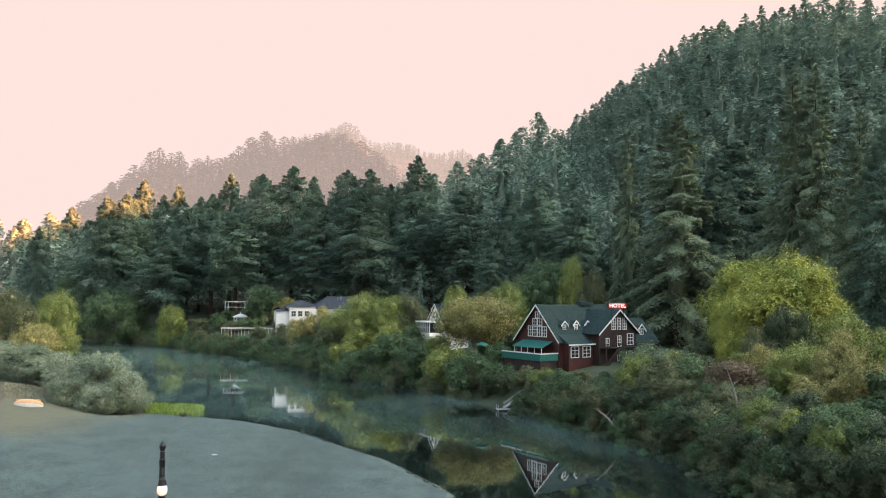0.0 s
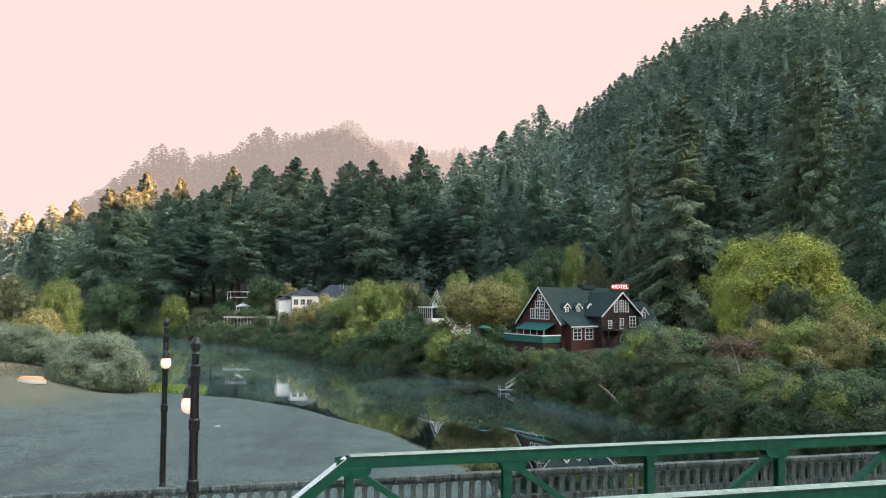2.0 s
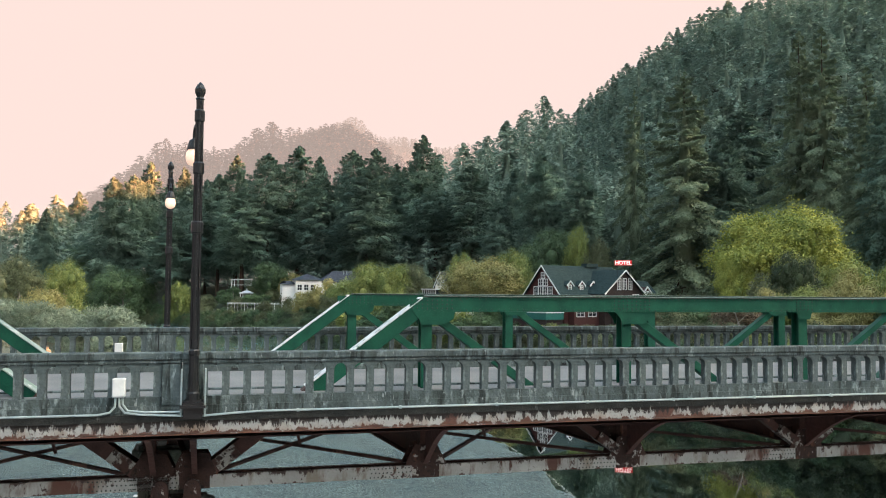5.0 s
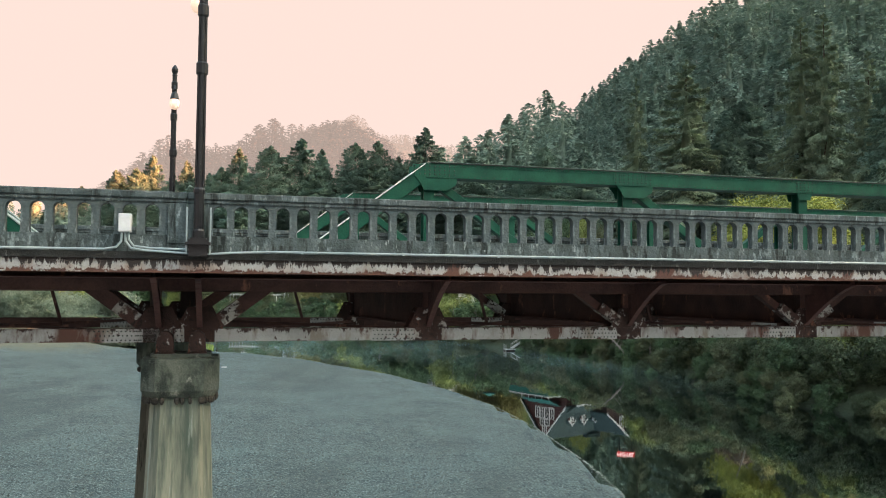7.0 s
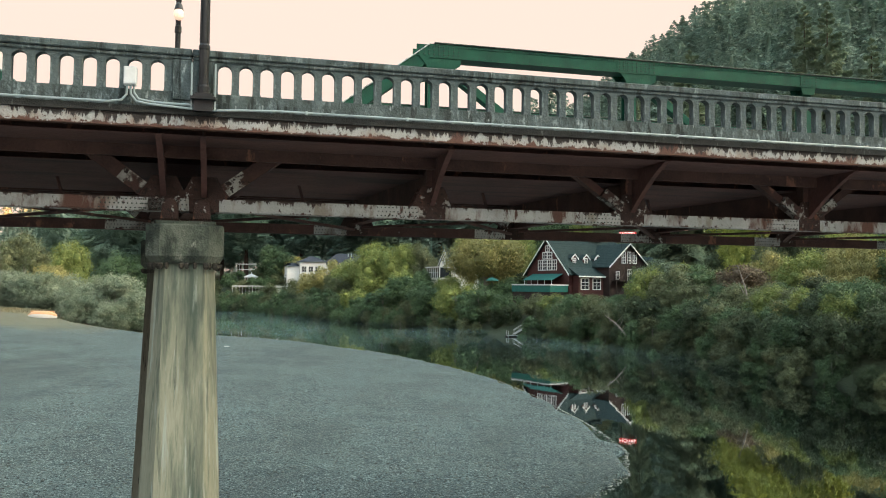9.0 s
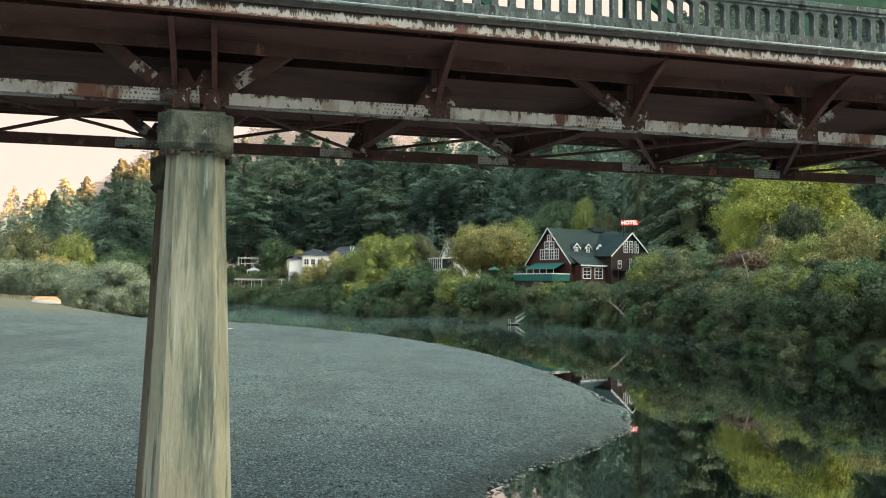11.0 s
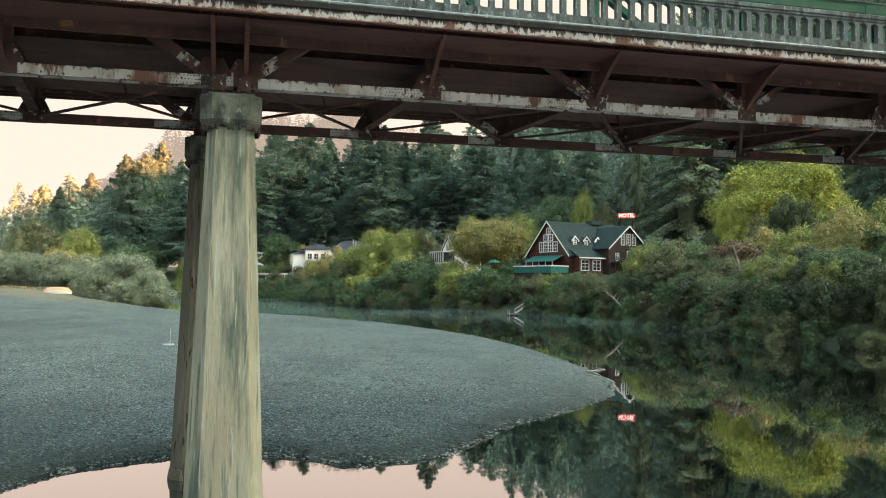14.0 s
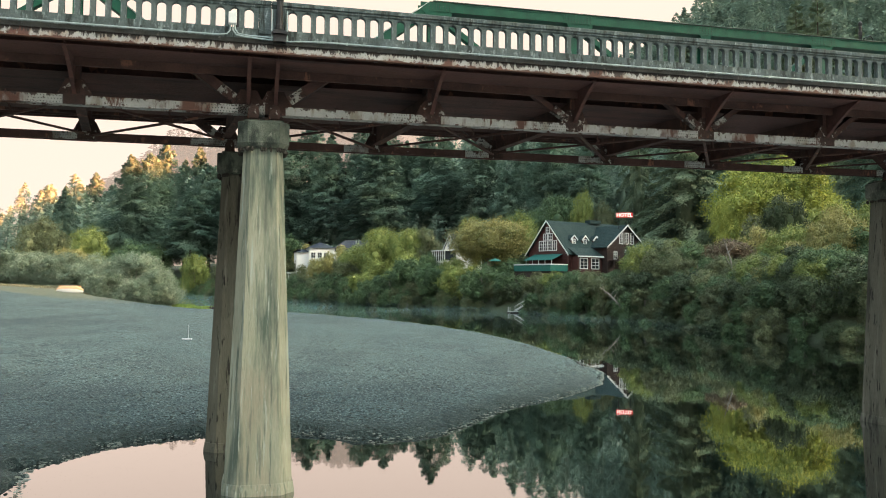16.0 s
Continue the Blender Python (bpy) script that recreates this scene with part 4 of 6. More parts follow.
def conifer_arrays(rng, height, radius, base, boughs, sprays, size, droop=0.35, full=0.6, tip=0.8, slender=0.40, fan=0.30, uneven=0.35, lift=0.30, hang=0.11):
    """Crown of a conifer: single boughs that rise near the top and hang below, each a flat fan of needle sprays with hanging twigs."""
    h = base + (1 - base) * (np.arange(boughs) + rng.random(boughs)) / boughs
    h = base + (h - base) ** 0.94 * (1 - base) ** 0.06
    az = np.arange(boughs) * 2.39996 + rng.standard_normal(boughs) * 0.55
    rel = np.clip((1 - h) / (1 - base), 0.0, 1)
    shape = np.clip(rel / full, 0, 1) ** tip * (1 - 0.28 * np.clip((rel - 0.75) / 0.25, 0, 1))
    lumps = 1 + 0.13 * np.sin(2 * az + 9 * h + rng.random() * 6) + 0.09 * np.sin(3 * az - 15 * h)
    reach = radius * (0.015 + 0.985 * shape) * lumps * (1.08 - uneven * rng.random(boughs) ** 1.6)
    t = 0.12 + 0.90 * rng.random((boughs, sprays)) ** 0.62
    out = reach[:, None] * t
    half = fan * reach[:, None] * np.sin(np.pi * np.clip(t, 0, 1) ** 0.75) + 0.03 * reach[:, None]
    side = half * np.clip(rng.standard_normal(t.shape) * 0.55, -1.15, 1.15)
    rise = (lift * (1 - 1.25 * rel))[:, None]
    sag = (droop * (0.35 + 0.65 * rel))[:, None]
    z = h[:, None] * height + reach[:, None] * (rise * t - sag * t ** 1.7 + 0.10 * t ** 6) - np.abs(side) * 0.30 - rng.exponential(hang, t.shape) * np.clip(reach[:, None], 1.0, 6.0)
    ca, sa = np.cos(az)[:, None], np.sin(az)[:, None]
    c = np.stack([out * ca - side * sa, out * sa + side * ca, z], -1).reshape(-1, 3)
    n = len(c)
    outward = np.stack([np.broadcast_to(ca, t.shape), np.broadcast_to(sa, t.shape), np.zeros(t.shape)], -1).reshape(-1, 3)
    sideways = np.stack([np.broadcast_to(-sa, t.shape), np.broadcast_to(ca, t.shape), np.zeros(t.shape)], -1).reshape(-1, 3) * np.sign(side).reshape(-1, 1)
    face = unit(outward * 0.55 + np.array([0, 0, 1.0]) + rng.standard_normal((n, 3)) * 0.40)
    dirs = outward * 0.8 + sideways * 0.55 + np.array([0, 0, -0.25 - droop * 0.5]) + rng.standard_normal((n, 3)) * 0.30
    dirs = unit(dirs - face * (dirs * face).sum(1, keepdims=True) * 0.8)
    across = unit(np.cross(dirs, face))
    ln = size * (0.6 + 0.8 * rng.random(n)) * np.repeat(0.75 + 0.25 * rel ** 0.5, sprays)
    v, q = cards(c, dirs, across, ln, ln * slender)
    k = 7
    rings = []
    for zz, rr in ((base + 0.05, 0.10), (base + 0.25 * (1 - base), 0.20), (base + 0.60 * (1 - base), 0.10), (0.88, 0.004)):
        a = np.arange(k) * 2 * np.pi / k + zz * 9
        rings.append(np.stack([np.cos(a) * rr * radius, np.sin(a) * rr * radius, np.full(k, zz * height)], 1))
    core = np.concatenate(rings)
    i, o = np.arange(k), len(v)
    faces = [np.stack([o + r * k + i, o + r * k + (i + 1) % k, o + (r + 1) * k + (i + 1) % k, o + (r + 1) * k + i], 1) for r in range(3)]
    return np.concatenate([v, core]), np.concatenate([q] + faces)


def broadleaf_arrays(rng, count, leaf, lobes=16, skirt=False, brush=0.0):
    """A crown one unit high and one unit across: swelling lobes built of leafy clumps. brush: how far the leaves stand up like willow shoots."""
    d = unit(rng.standard_normal((lobes, 3)))
    depth = rng.uniform(0.45, 1.0, lobes) ** 0.5
    rs = rng.uniform(0.11, 0.20, lobes)
    mid, half = (0.47, 0.53) if skirt else (0.62, 0.38)
    cs = d * depth[:, None]
    cs = np.stack([cs[:, 0] * (0.52 - rs), cs[:, 1] * (0.52 - rs), mid + cs[:, 2] * (half - rs * 0.9)], 1)
    cs[:, 2] = np.maximum(cs[:, 2], rs * 0.5)
    clumps = lobes * 17
    home = rng.choice(lobes, clumps, p=rs ** 2 / (rs ** 2).sum())
    e = unit(rng.standard_normal((clumps, 3)))
    kc = cs[home] + e * (rs[home] * rng.uniform(0.75, 1.10, clumps))[:, None]
    kr = rng.uniform(0.018, 0.066, clumps)
    want = int(count * 2.6)
    pick = rng.choice(clumps, want, p=kr ** 2 / (kr ** 2).sum())
    lone = rng.random(want) < 0.36
    home = np.where(lone, rng.choice(lobes, want, p=rs ** 2 / (rs ** 2).sum()), home[pick])
    g = unit(rng.standard_normal((want, 3)))
    e = np.where(lone[:, None], g, e[pick])
    c = np.where(lone[:, None], cs[home] + g * (rs[home] * (0.88 + 0.13 * rng.standard_normal(want)))[:, None], kc[pick] + rng.standard_normal((want, 3)) * kr[pick][:, None] * np.array([0.7, 0.7, 0.6]))
    gap = np.linalg.norm(c[:, None, :] - cs[None], axis=2) / rs[None]
    keep = np.flatnonzero((gap.min(1) > 0.60) & (c[:, 2] > 0.005))[:count]
    c, g, e = c[keep], g[keep], e[keep]
    n = len(c)
    face = unit(e * 0.7 + np.array([0, 0, 0.45]) + rng.standard_normal((n, 3)) * 0.55)
    along = rng.standard_normal((n, 3)) + np.array([0, 0, -0.4 + 2.6 * brush]) + e * (0.4 + brush)
    along = unit(along - face * (along * face).sum(1, keepdims=True) * (0.9 - 0.5 * brush))
    across = unit(np.cross(along, face))
    ln = leaf * (0.6 + 0.8 * rng.random(n))
    v, q = cards(c, along, across, ln, ln * (0.66 - 0.34 * brush))
    vs, qs, o = [v], [q], len(v)
    a, levels = np.arange(7) * 2 * np.pi / 7, np.array([-0.95, -0.5, 0.1, 0.6, 0.95])
    ring = np.stack([np.outer(np.sqrt(1 - levels ** 2), np.cos(a)), np.outer(np.sqrt(1 - levels ** 2), np.sin(a)), np.outer(levels, np.ones(7))], -1).reshape(-1, 3)
    i = np.arange(7)
    body = np.concatenate([np.stack([r * 7 + i, r * 7 + (i + 1) % 7, r * 7 + 7 + (i + 1) % 7, r * 7 + 7 + i], 1) for r in range(4)])
    for p, r in zip(cs, rs):
        vs.append(ring * r * 0.45 + p)
        qs.append(body + o)
        o += len(ring)
    return np.concatenate(vs), np.concatenate(qs)


def trunk_shape(height, r, lean=0.0, forks=0, rng=None, reach=0.3):
    """A tapered trunk with limbs."""
    s = Shape().tube([(0, 0, -0.6), (0.01 * height * lean, 0, height * 0.25), (0.03 * height * lean, 0, height * 0.6), (0.05 * height * lean, 0, height)], [r * 1.25, r * 0.9, r * 0.6, r * 0.12], 9)
    for k in range(forks):
        a, z = rng.random() * 2 * math.pi, height * (0.30 + 0.5 * k / max(forks, 1))
        l = height * reach * (0.8 + 0.4 * rng.random())
        s.tube([(0, 0, z), (math.cos(a) * l * 0.5, math.sin(a) * l * 0.5, z + l * 0.42), (math.cos(a) * l, math.sin(a) * l, z + l * 0.75)], [r * 0.42, r * 0.28, r * 0.06], 6)
    return s


PROTO = {}


def plant(key, build, x, y, height, width, label, category, group, turn=None, sink=0.0, z=None):
    """Sets a tree of that kind on the ground; the first is built, the others are copies."""
    rng = random.Random(f"{key}{x:.1f}{y:.1f}")
    m = Matrix.LocRotScale((x, y, (ground_at(x, y) if z is None else z) - sink), Euler((0, 0, rng.random() * 6.28 if turn is None else turn)), (width, width, height))
    if key not in PROTO:
        PROTO[key] = build()
        PROTO[key].matrix_world = m
        return tagged(PROTO[key], label, category, group)
    ob = PROTO[key].copy()
    scene.collection.objects.link(ob)
    for child in PROTO[key].children:
        c = child.copy()
        scene.collection.objects.link(c)
        c.parent = ob
    ob.matrix_world = m
    return tagged(ob, label, category, group)


def conifer_maker(name, seed, mat, radius, boughs, sprays, size, base, droop, full, tip, fan, lift):
    def build():
        rng = np.random.default_rng(seed)
        ob = new(name)
        v, q = conifer_arrays(rng, 60.0, radius, base, boughs, sprays, size, droop, full, tip, 0.40, fan, 0.38, lift, 0.075 if mat is FIR_LEAF else 0.13)
        v = v / np.array([2 * radius, 2 * radius, 60.0])
        part("crown", fast_mesh("crown", v, q, mat), mat, ob)
        tr = Shape().tube([(0, 0, -0.03), (0, 0, 0.04), (0, 0, 0.4), (0, 0, 0.97)], [0.060, 0.040, 0.022, 0.002], 10)
        part("trunk", tr, BARK, ob, "reddish brown furrowed trunk")
        return ob
    return build


CONIFERS = [("redwood_tree", 11, REDWOOD_LEAF, 10.5, 170, 260, 0.88, 0.31, 0.60, 0.48, 0.80, 0.42, 0.34), ("redwood_tree", 12, REDWOOD_LEAF, 10.5, 160, 270, 0.88, 0.25, 0.70, 0.60, 0.76, 0.40, 0.38),
            ("redwood_tree", 13, REDWOOD_LEAF, 10.5, 165, 260, 0.88, 0.36, 0.55, 0.40, 0.78, 0.44, 0.30), ("redwood_tree", 14, REDWOOD_LEAF, 10.5, 155, 280, 0.88, 0.28, 0.64, 0.52, 0.76, 0.42, 0.34)]
FIRS = [("fir_tree", 21, FIR_LEAF, 14.0, 96, 620, 0.85, 0.08, 0.80, 0.90, 0.80, 0.21, 0.46), ("fir_tree", 22, FIR_LEAF, 13.0, 104, 560, 0.85, 0.06, 0.68, 0.75, 0.74, 0.22, 0.40)]


BANK_TREES = [
    ("olive", -120.2, 232.3, 19.5, 15.8),
    ("lime", -121.5, 262.3, 22.2, 14.2),
    ("yellow", -109.9, 225.3, 13.8, 12.2),
    ("green", -120.7, 310.3, 26.3, 23.2),
    ("green", -149.7, 345.3, 32.2, 21.1),
    ("lime", -114.1, 352.3, 18.1, 12.0),
    ("olive", -101.2, 345.3, 9.4, 14.1),
    ("green", -90.4, 340.3, 2.3, 13.9),
    ("green", -80.3, 332.3, -1.0, 11.3),
    ("olive", -69.4, 316.3, 1.3, 10.7),
    ("green", -73.4, 345.3, 15.8, 14.5),
    ("yellow", -63.5, 340.3, 12.3, 11.6),
    ("yellow", -48.9, 290.3, 10.5, 10.6),
    ("yellow", -43.3, 289.3, 14.0, 9.5),
    ("lime", -33.7, 272.3, 13.5, 12.9),
    ("lime", -24.5, 262.3, 18.0, 14.2),
    ("lime", -15.9, 258.3, 17.6, 12.3),
    ("olive", -10.0, 258.3, 16.6, 10.5),
    ("green", -59.8, 292.3, 8.2, 11.9),
    ("olive", -49.4, 278.3, 6.9, 11.3),
    ("green", -39.1, 262.3, 8.3, 12.5),
    ("lime", -29.2, 250.3, 7.9, 12.2),
    ("green", -19.4, 234.3, 8.8, 11.8),
    ("green", -12.5, 230.3, 10.4, 13.1),
    ("green", -6.0, 219.3, 9.8, 11.0),
    ("lime", 1.3, 205.3, 11.3, 11.7),
    ("green", 6.6, 197.3, 9.8, 12.1),
    ("green", 12.8, 190.3, 7.9, 10.8),
    ("yellow", 8.3, 215.3, 18.8, 20.0),
    ("lime", 18.5, 240.3, 18.6, 11.7),
    ("lime", 3.8, 245.3, 19.6, 8.7),
    ("olive", -39.1, 282.3, 9.4, 9.6),
    ("lime", -28.1, 268.3, 12.8, 12.0),
    ("lime", -20.2, 264.3, 14.6, 12.6),
    ("olive", -13.0, 262.3, 13.9, 10.7),
    ("olive", -4.2, 228.3, 6.4, 6.2),
    ("lime", -1.1, 224.3, 7.9, 7.6),
    ("olive", -56.6, 296.3, 5.1, 8.9),
    ("green", -73.5, 332.3, 3.8, 9.0),
    ("olive", -58.9, 304.3, 9.3, 7.4),
    ("green", -76.6, 332.3, 0.7, 8.1),
    ("olive", -84.2, 332.3, 1.7, 9.0),
    ("olive", -44.5, 290.3, 8.4, 8.7),
    ("lime", -37.1, 284.3, 9.5, 8.9),
    ("lime", -32.1, 274.3, 10.0, 11.2),
    ("green", -47.2, 282.3, 5.6, 9.6),
    ("olive", -35.9, 268.3, 8.3, 10.9),
    ("lime", -24.6, 255.3, 8.4, 10.4),
    ("lime", -15.4, 245.3, 9.6, 10.0),
    ("green", -8.6, 242.3, 9.5, 8.2),
]
RIGHT_TREES = [
    ("lime", 21.4, 176.3, 6.3, 7.2),
    ("green", 24.8, 176.3, 5.3, 6.0),
    ("olive", 28.8, 172.3, 4.6, 6.5),
    ("green", 33.3, 170.3, 5.3, 6.9),
    ("green", 37.0, 166.3, 4.8, 6.8),
    ("dark", 40.2, 164.3, 7.0, 6.7),
    ("green", 13.5, 228.3, 10.7, 10.8),
    ("dark", 18.6, 212.3, 7.4, 7.2),
    ("green", 14.6, 204.3, 6.9, 8.3),
    ("olive", 18.2, 182.3, 6.2, 6.2),
    ("green", -90.8, 352.3, 3.0, 9.6),
    ("olive", -82.3, 352.3, 1.0, 10.5),
    ("green", -95.5, 350.3, 3.4, 11.9),
    ("olive", -72.0, 340.3, 0.5, 9.2),
    ("olive", 46.0, 152.3, 7.8, 9.3),
    ("lime", 53.8, 145.3, 8.7, 8.9),
    ("lime", 60.4, 140.3, 9.4, 9.5),
    ("yellow", 65.9, 132.3, 7.7, 9.0),
    ("green", 24.4, 164.3, 7.6, 7.8),
    ("olive", 27.4, 156.3, 8.3, 7.4),
    ("green", 31.6, 154.3, 7.0, 7.7),
    ("pale", 38.9, 152.3, 10.2, 11.6),
    ("green", 41.3, 142.3, 8.4, 10.6),
    ("olive", 33.5, 146.3, 4.6, 7.9),
    ("green", 36.2, 134.3, 4.4, 7.7),
    ("green", 40.0, 126.3, 5.1, 9.4),
    ("green", 41.7, 117.3, 3.2, 9.5),
    ("olive", 44.7, 110.3, 1.1, 9.3),
    ("green", 47.2, 104.3, -0.4, 9.5),
    ("gold", 64.5, 164.3, 24.8, 26.8),
    ("dark", 60.3, 146.3, 15.2, 8.9),
    ("lime", 65.2, 138.3, 8.4, 10.3),
    ("yellow", 70.5, 136.3, 9.0, 8.3),
    ("olive", 55.6, 146.3, 12.3, 6.9),
    ("rust", 47.5, 135.3, 8.4, 11.0),
    ("gold", 54.6, 158.3, 16.7, 9.7),
    ("gold", 73.1, 160.3, 17.8, 9.8),
    ("yellow", 53.3, 140.3, 10.2, 7.6),
    ("lime", 56.0, 134.3, 9.6, 8.2),
    ("yellow", 59.6, 128.3, 9.8, 7.8),
    ("olive", 46.0, 140.3, 7.2, 6.7),
    ("yellow", 54.3, 122.3, 7.2, 8.3),
    ("yellow", 59.4, 122.3, 6.6, 7.5),
    ("yellow", 59.9, 116.3, 10.4, 8.1),
    ("lime", 66.4, 122.3, 12.6, 9.6),
    ("yellow", 63.8, 130.3, 12.4, 8.4),
    ("lime", 70.2, 148.3, 13.2, 10.6),
    ("lime", 73.0, 140.3, 10.1, 10.5),
    ("pale", 52.1, 103.3, 3.2, 8.4),
    ("dark", 50.9, 160.3, 9.5, 8.7),
    ("green", 31.8, 262.3, 27.0, 19.6),
    ("lime", 39.2, 255.3, 26.3, 8.7),
    ("olive", 45.3, 250.3, 22.7, 10.2),
    ("green", 60.8, 110.3, 8.8, 12.0),
    ("pale", 73.0, 120.3, 12.9, 16.3),
]
REDWOODS = [
    (-268.9, 530.3, 58.3, 21.6),
    (-214.1, 440.3, 57.4, 15.0),
    (-233.2, 500.3, 54.3, 15.3),
    (-237.4, 530.3, 65.9, 18.7),
    (-227.0, 530.3, 57.7, 14.4),
    (-166.4, 410.3, 65.1, 25.1),
    (-164.0, 430.3, 65.0, 18.7),
    (-162.7, 450.3, 72.6, 19.0),
    (-176.0, 522.3, 71.0, 19.5),
    (-144.1, 450.3, 69.2, 19.0),
    (-121.4, 395.3, 54.1, 16.6),
    (-137.6, 470.3, 64.7, 16.6),
    (-112.5, 405.3, 60.4, 19.8),
    (-110.3, 430.3, 72.4, 21.0),
    (-84.0, 385.3, 66.3, 22.0),
    (-71.7, 395.3, 71.2, 24.7),
    (-63.4, 405.3, 66.8, 17.1),
    (-60.6, 372.3, 53.4, 21.2),
    (-46.9, 405.3, 68.5, 20.4),
    (-34.6, 392.3, 67.2, 22.4),
    (-25.7, 405.3, 58.8, 17.6),
    (-12.2, 392.3, 70.1, 22.4),
    (-5.6, 365.3, 46.8, 22.8),
]
SLOPE_REDWOODS = [
    (9.9, 352.3, 52.4, 24.9),
    (-34.8, 352.3, 54.0, 26.3),
    (-51.9, 372.3, 46.4, 22.8),
    (-92.5, 372.3, 47.3, 22.8),
    (-125.3, 380.3, 41.8, 23.2),
    (18.5, 310.3, 37.6, 12.6),
    (27.9, 340.3, 47.0, 14.8),
    (35.0, 310.3, 51.5, 15.6),
    (48.2, 300.3, 41.7, 17.1),
    (58.6, 262.3, 68.0, 17.1),
    (67.6, 238.3, 68.8, 34.8),
    (90.2, 200.3, 69.5, 20.4),
    (87.2, 206.3, 70.7, 18.2),
    (90.7, 180.3, 55.0, 15.9),
    (90.8, 170.3, 49.2, 12.7),
    (93.4, 265.3, 48.6, 20.7),
    (79.3, 240.3, 48.9, 17.1),
    (69.1, 250.3, 30.2, 13.6),
    (108.8, 190.3, 59.0, 20.7),
]


for k, (x, y, h, w) in enumerate(REDWOODS + SLOPE_REDWOODS):
    big = x > 50 and h > 54
    spec = FIRS[k % 2] if big else CONIFERS[k % 4]
    plant(spec[1], conifer_maker(*spec), x, y, h * 1.01, w * (1.28 if big and x > 80 else 1.0 if big else 1.30), "tall grey-green fir with drooping boughs on the slope" if big else "tall dark redwood with a straight brown trunk", "conifer tree", "conifers behind the river bank")


def broadleaf_maker(name, seed, mat, count, leaf, lobes, skirt, brush=0.0):
    def build():
        rng = np.random.default_rng(seed)
        ob = new(name)
        v, q = broadleaf_arrays(rng, count, leaf, lobes, skirt, brush)
        part("crown", fast_mesh("crown", v, q, mat), mat, ob)
        r = random.Random(seed)
        part("trunk", trunk_shape(0.72, 0.020 if skirt else 0.028, 1.0, 7, r, 0.30), GREY_BARK, ob, "pale grey branching trunk")
        return ob
    return build


WORDS = {"green": "green leafy", "olive": "olive green", "lime": "yellow-green", "yellow": "autumn yellow", "gold": "bright yellow-green rounded", "rust": "russet autumn", "pale": "pale sage green", "dark": "dull dark green"}
for k, (tone, x, y, h, w) in enumerate(BANK_TREES + RIGHT_TREES):
    if y > 300 and x < -115 and tone == "green":
        x, y = x * 1.22, y * 1.22
        h, w = h * 1.1, w * 1.22
    skirt = not (tone == "yellow" and h > 18)
    name = "riverside_tree" if h > 9 else "riverside_bush"
    if tone == "gold":
        count, leaf, lobes, name = 60000, 0.0175, 40, "maple_tree"
    else:
        count, leaf, lobes = (30000, 0.019, 34) if h > 15 else (17000, 0.026, 30) if h > 9 else (12500, 0.031, 22)
    seed = (500 if h > 15 and tone != "gold" else 100) + sorted(WORDS).index(tone) * 10 + (k % 2) + (5 if skirt else 0)
    h = max(h, 5.5)
    if 11 < x < 37 and 150 < y < 196:
        h = min(h, 9.8 - ground_at(x, y))      # low bushes below the hotel front
    w = w if tone == "gold" else min(w * 1.12, 1.3 * h)
    plant(seed, broadleaf_maker(name, seed, LEAF[tone], count, leaf, lobes, skirt), x, y, h * 1.03, w, f"{WORDS[tone]} {'tree' if h > 9 else 'bush'} growing on the river bank", "tree" if h > 9 else "bush", "riverside trees and bushes", sink=0.4)

# undergrowth along the water's edge
rng_u = random.Random(5)
count = 0
for (ax, ay), (bx, by) in zip(BANK[5:14], BANK[6:15]):
    length = math.hypot(bx - ax, by - ay)
    steps = int(length / 2.9)
    for k in range(steps):
        t = (k + rng_u.random() * 0.6) / steps
        nx, ny = (by - ay) / length, -(bx - ax) / length
        for off in (-0.9, 0.8, 3.8, 7.4, 11.5) if by < 130 else (-0.9, 1.6, 4.6, 8.6, 12.5) if by < 190 else (-0.8, 2.8):
            o = off + rng_u.uniform(-0.8, 1.6)
            x, y = ax + (bx - ax) * t + nx * o, ay + (by - ay) * t + ny * o
            if abs(y - 182) < 5.0 or (off > 6 and y > 165):
                continue
            # below y = 150 the front rows get dark leaves to paint overhang shade
            tone = rng_u.choice(("green", "green", "olive", "olive", "green", "olive", "dark", "green") if y > 150 else ("olive", "green", "dark", "olive", "dark", "green", "yellow", "lime") if off > 5 else ("dark", "dark", "green", "dark", "olive"))
            seed = 105 + sorted(WORDS).index(tone) * 10 + rng_u.randrange(2)
            h = rng_u.uniform(3.5, 6.0) if off < 2 else rng_u.uniform(4.5, 7.0) if off < 6 else rng_u.uniform(7.0, 10.0)
            h *= (1.1 if y > 195 else 0.52) if off < 0 else 0.75 if off < 1 else 0.68 if off > 5 and y < 142 else 1.0
            if 11 < x < 37 and 150 < y < 196:
                h = min(h, 9.6 - ground_at(x, y))
            plant(seed, broadleaf_maker("riverside_bush", seed, LEAF[tone], 12500, 0.031, 22, True), x, y, h, h * rng_u.uniform(0.9, 1.25), f"{WORDS[tone]} bush overhanging the water", "bush", "riverside trees and bushes", sink=0.5)

# silvery willow thicket on the bar
for x, y, h, w in ((-67.0, 166, 11.4, 15.5), (-61.5, 163, 8.4, 11), (-74, 168, 10.0, 12), (-65, 159.5, 6.4, 9), (-72, 161, 6.0, 8), (-84, 182, 9.0, 13), (-93, 186, 9.5, 13), (-101, 190, 8.5, 13), (-112, 198, 9.5, 16)):
    plant(400 + int(h) % 3, broadleaf_maker("willow_bush", 400 + int(h) % 3, LEAF["willow"], 26000, 0.026, 40, True, 0.55), x, y, h * 1.08, w, "large silvery grey-green willow bush on the gravel", "bush", "willow thicket", sink=0.08 * h)


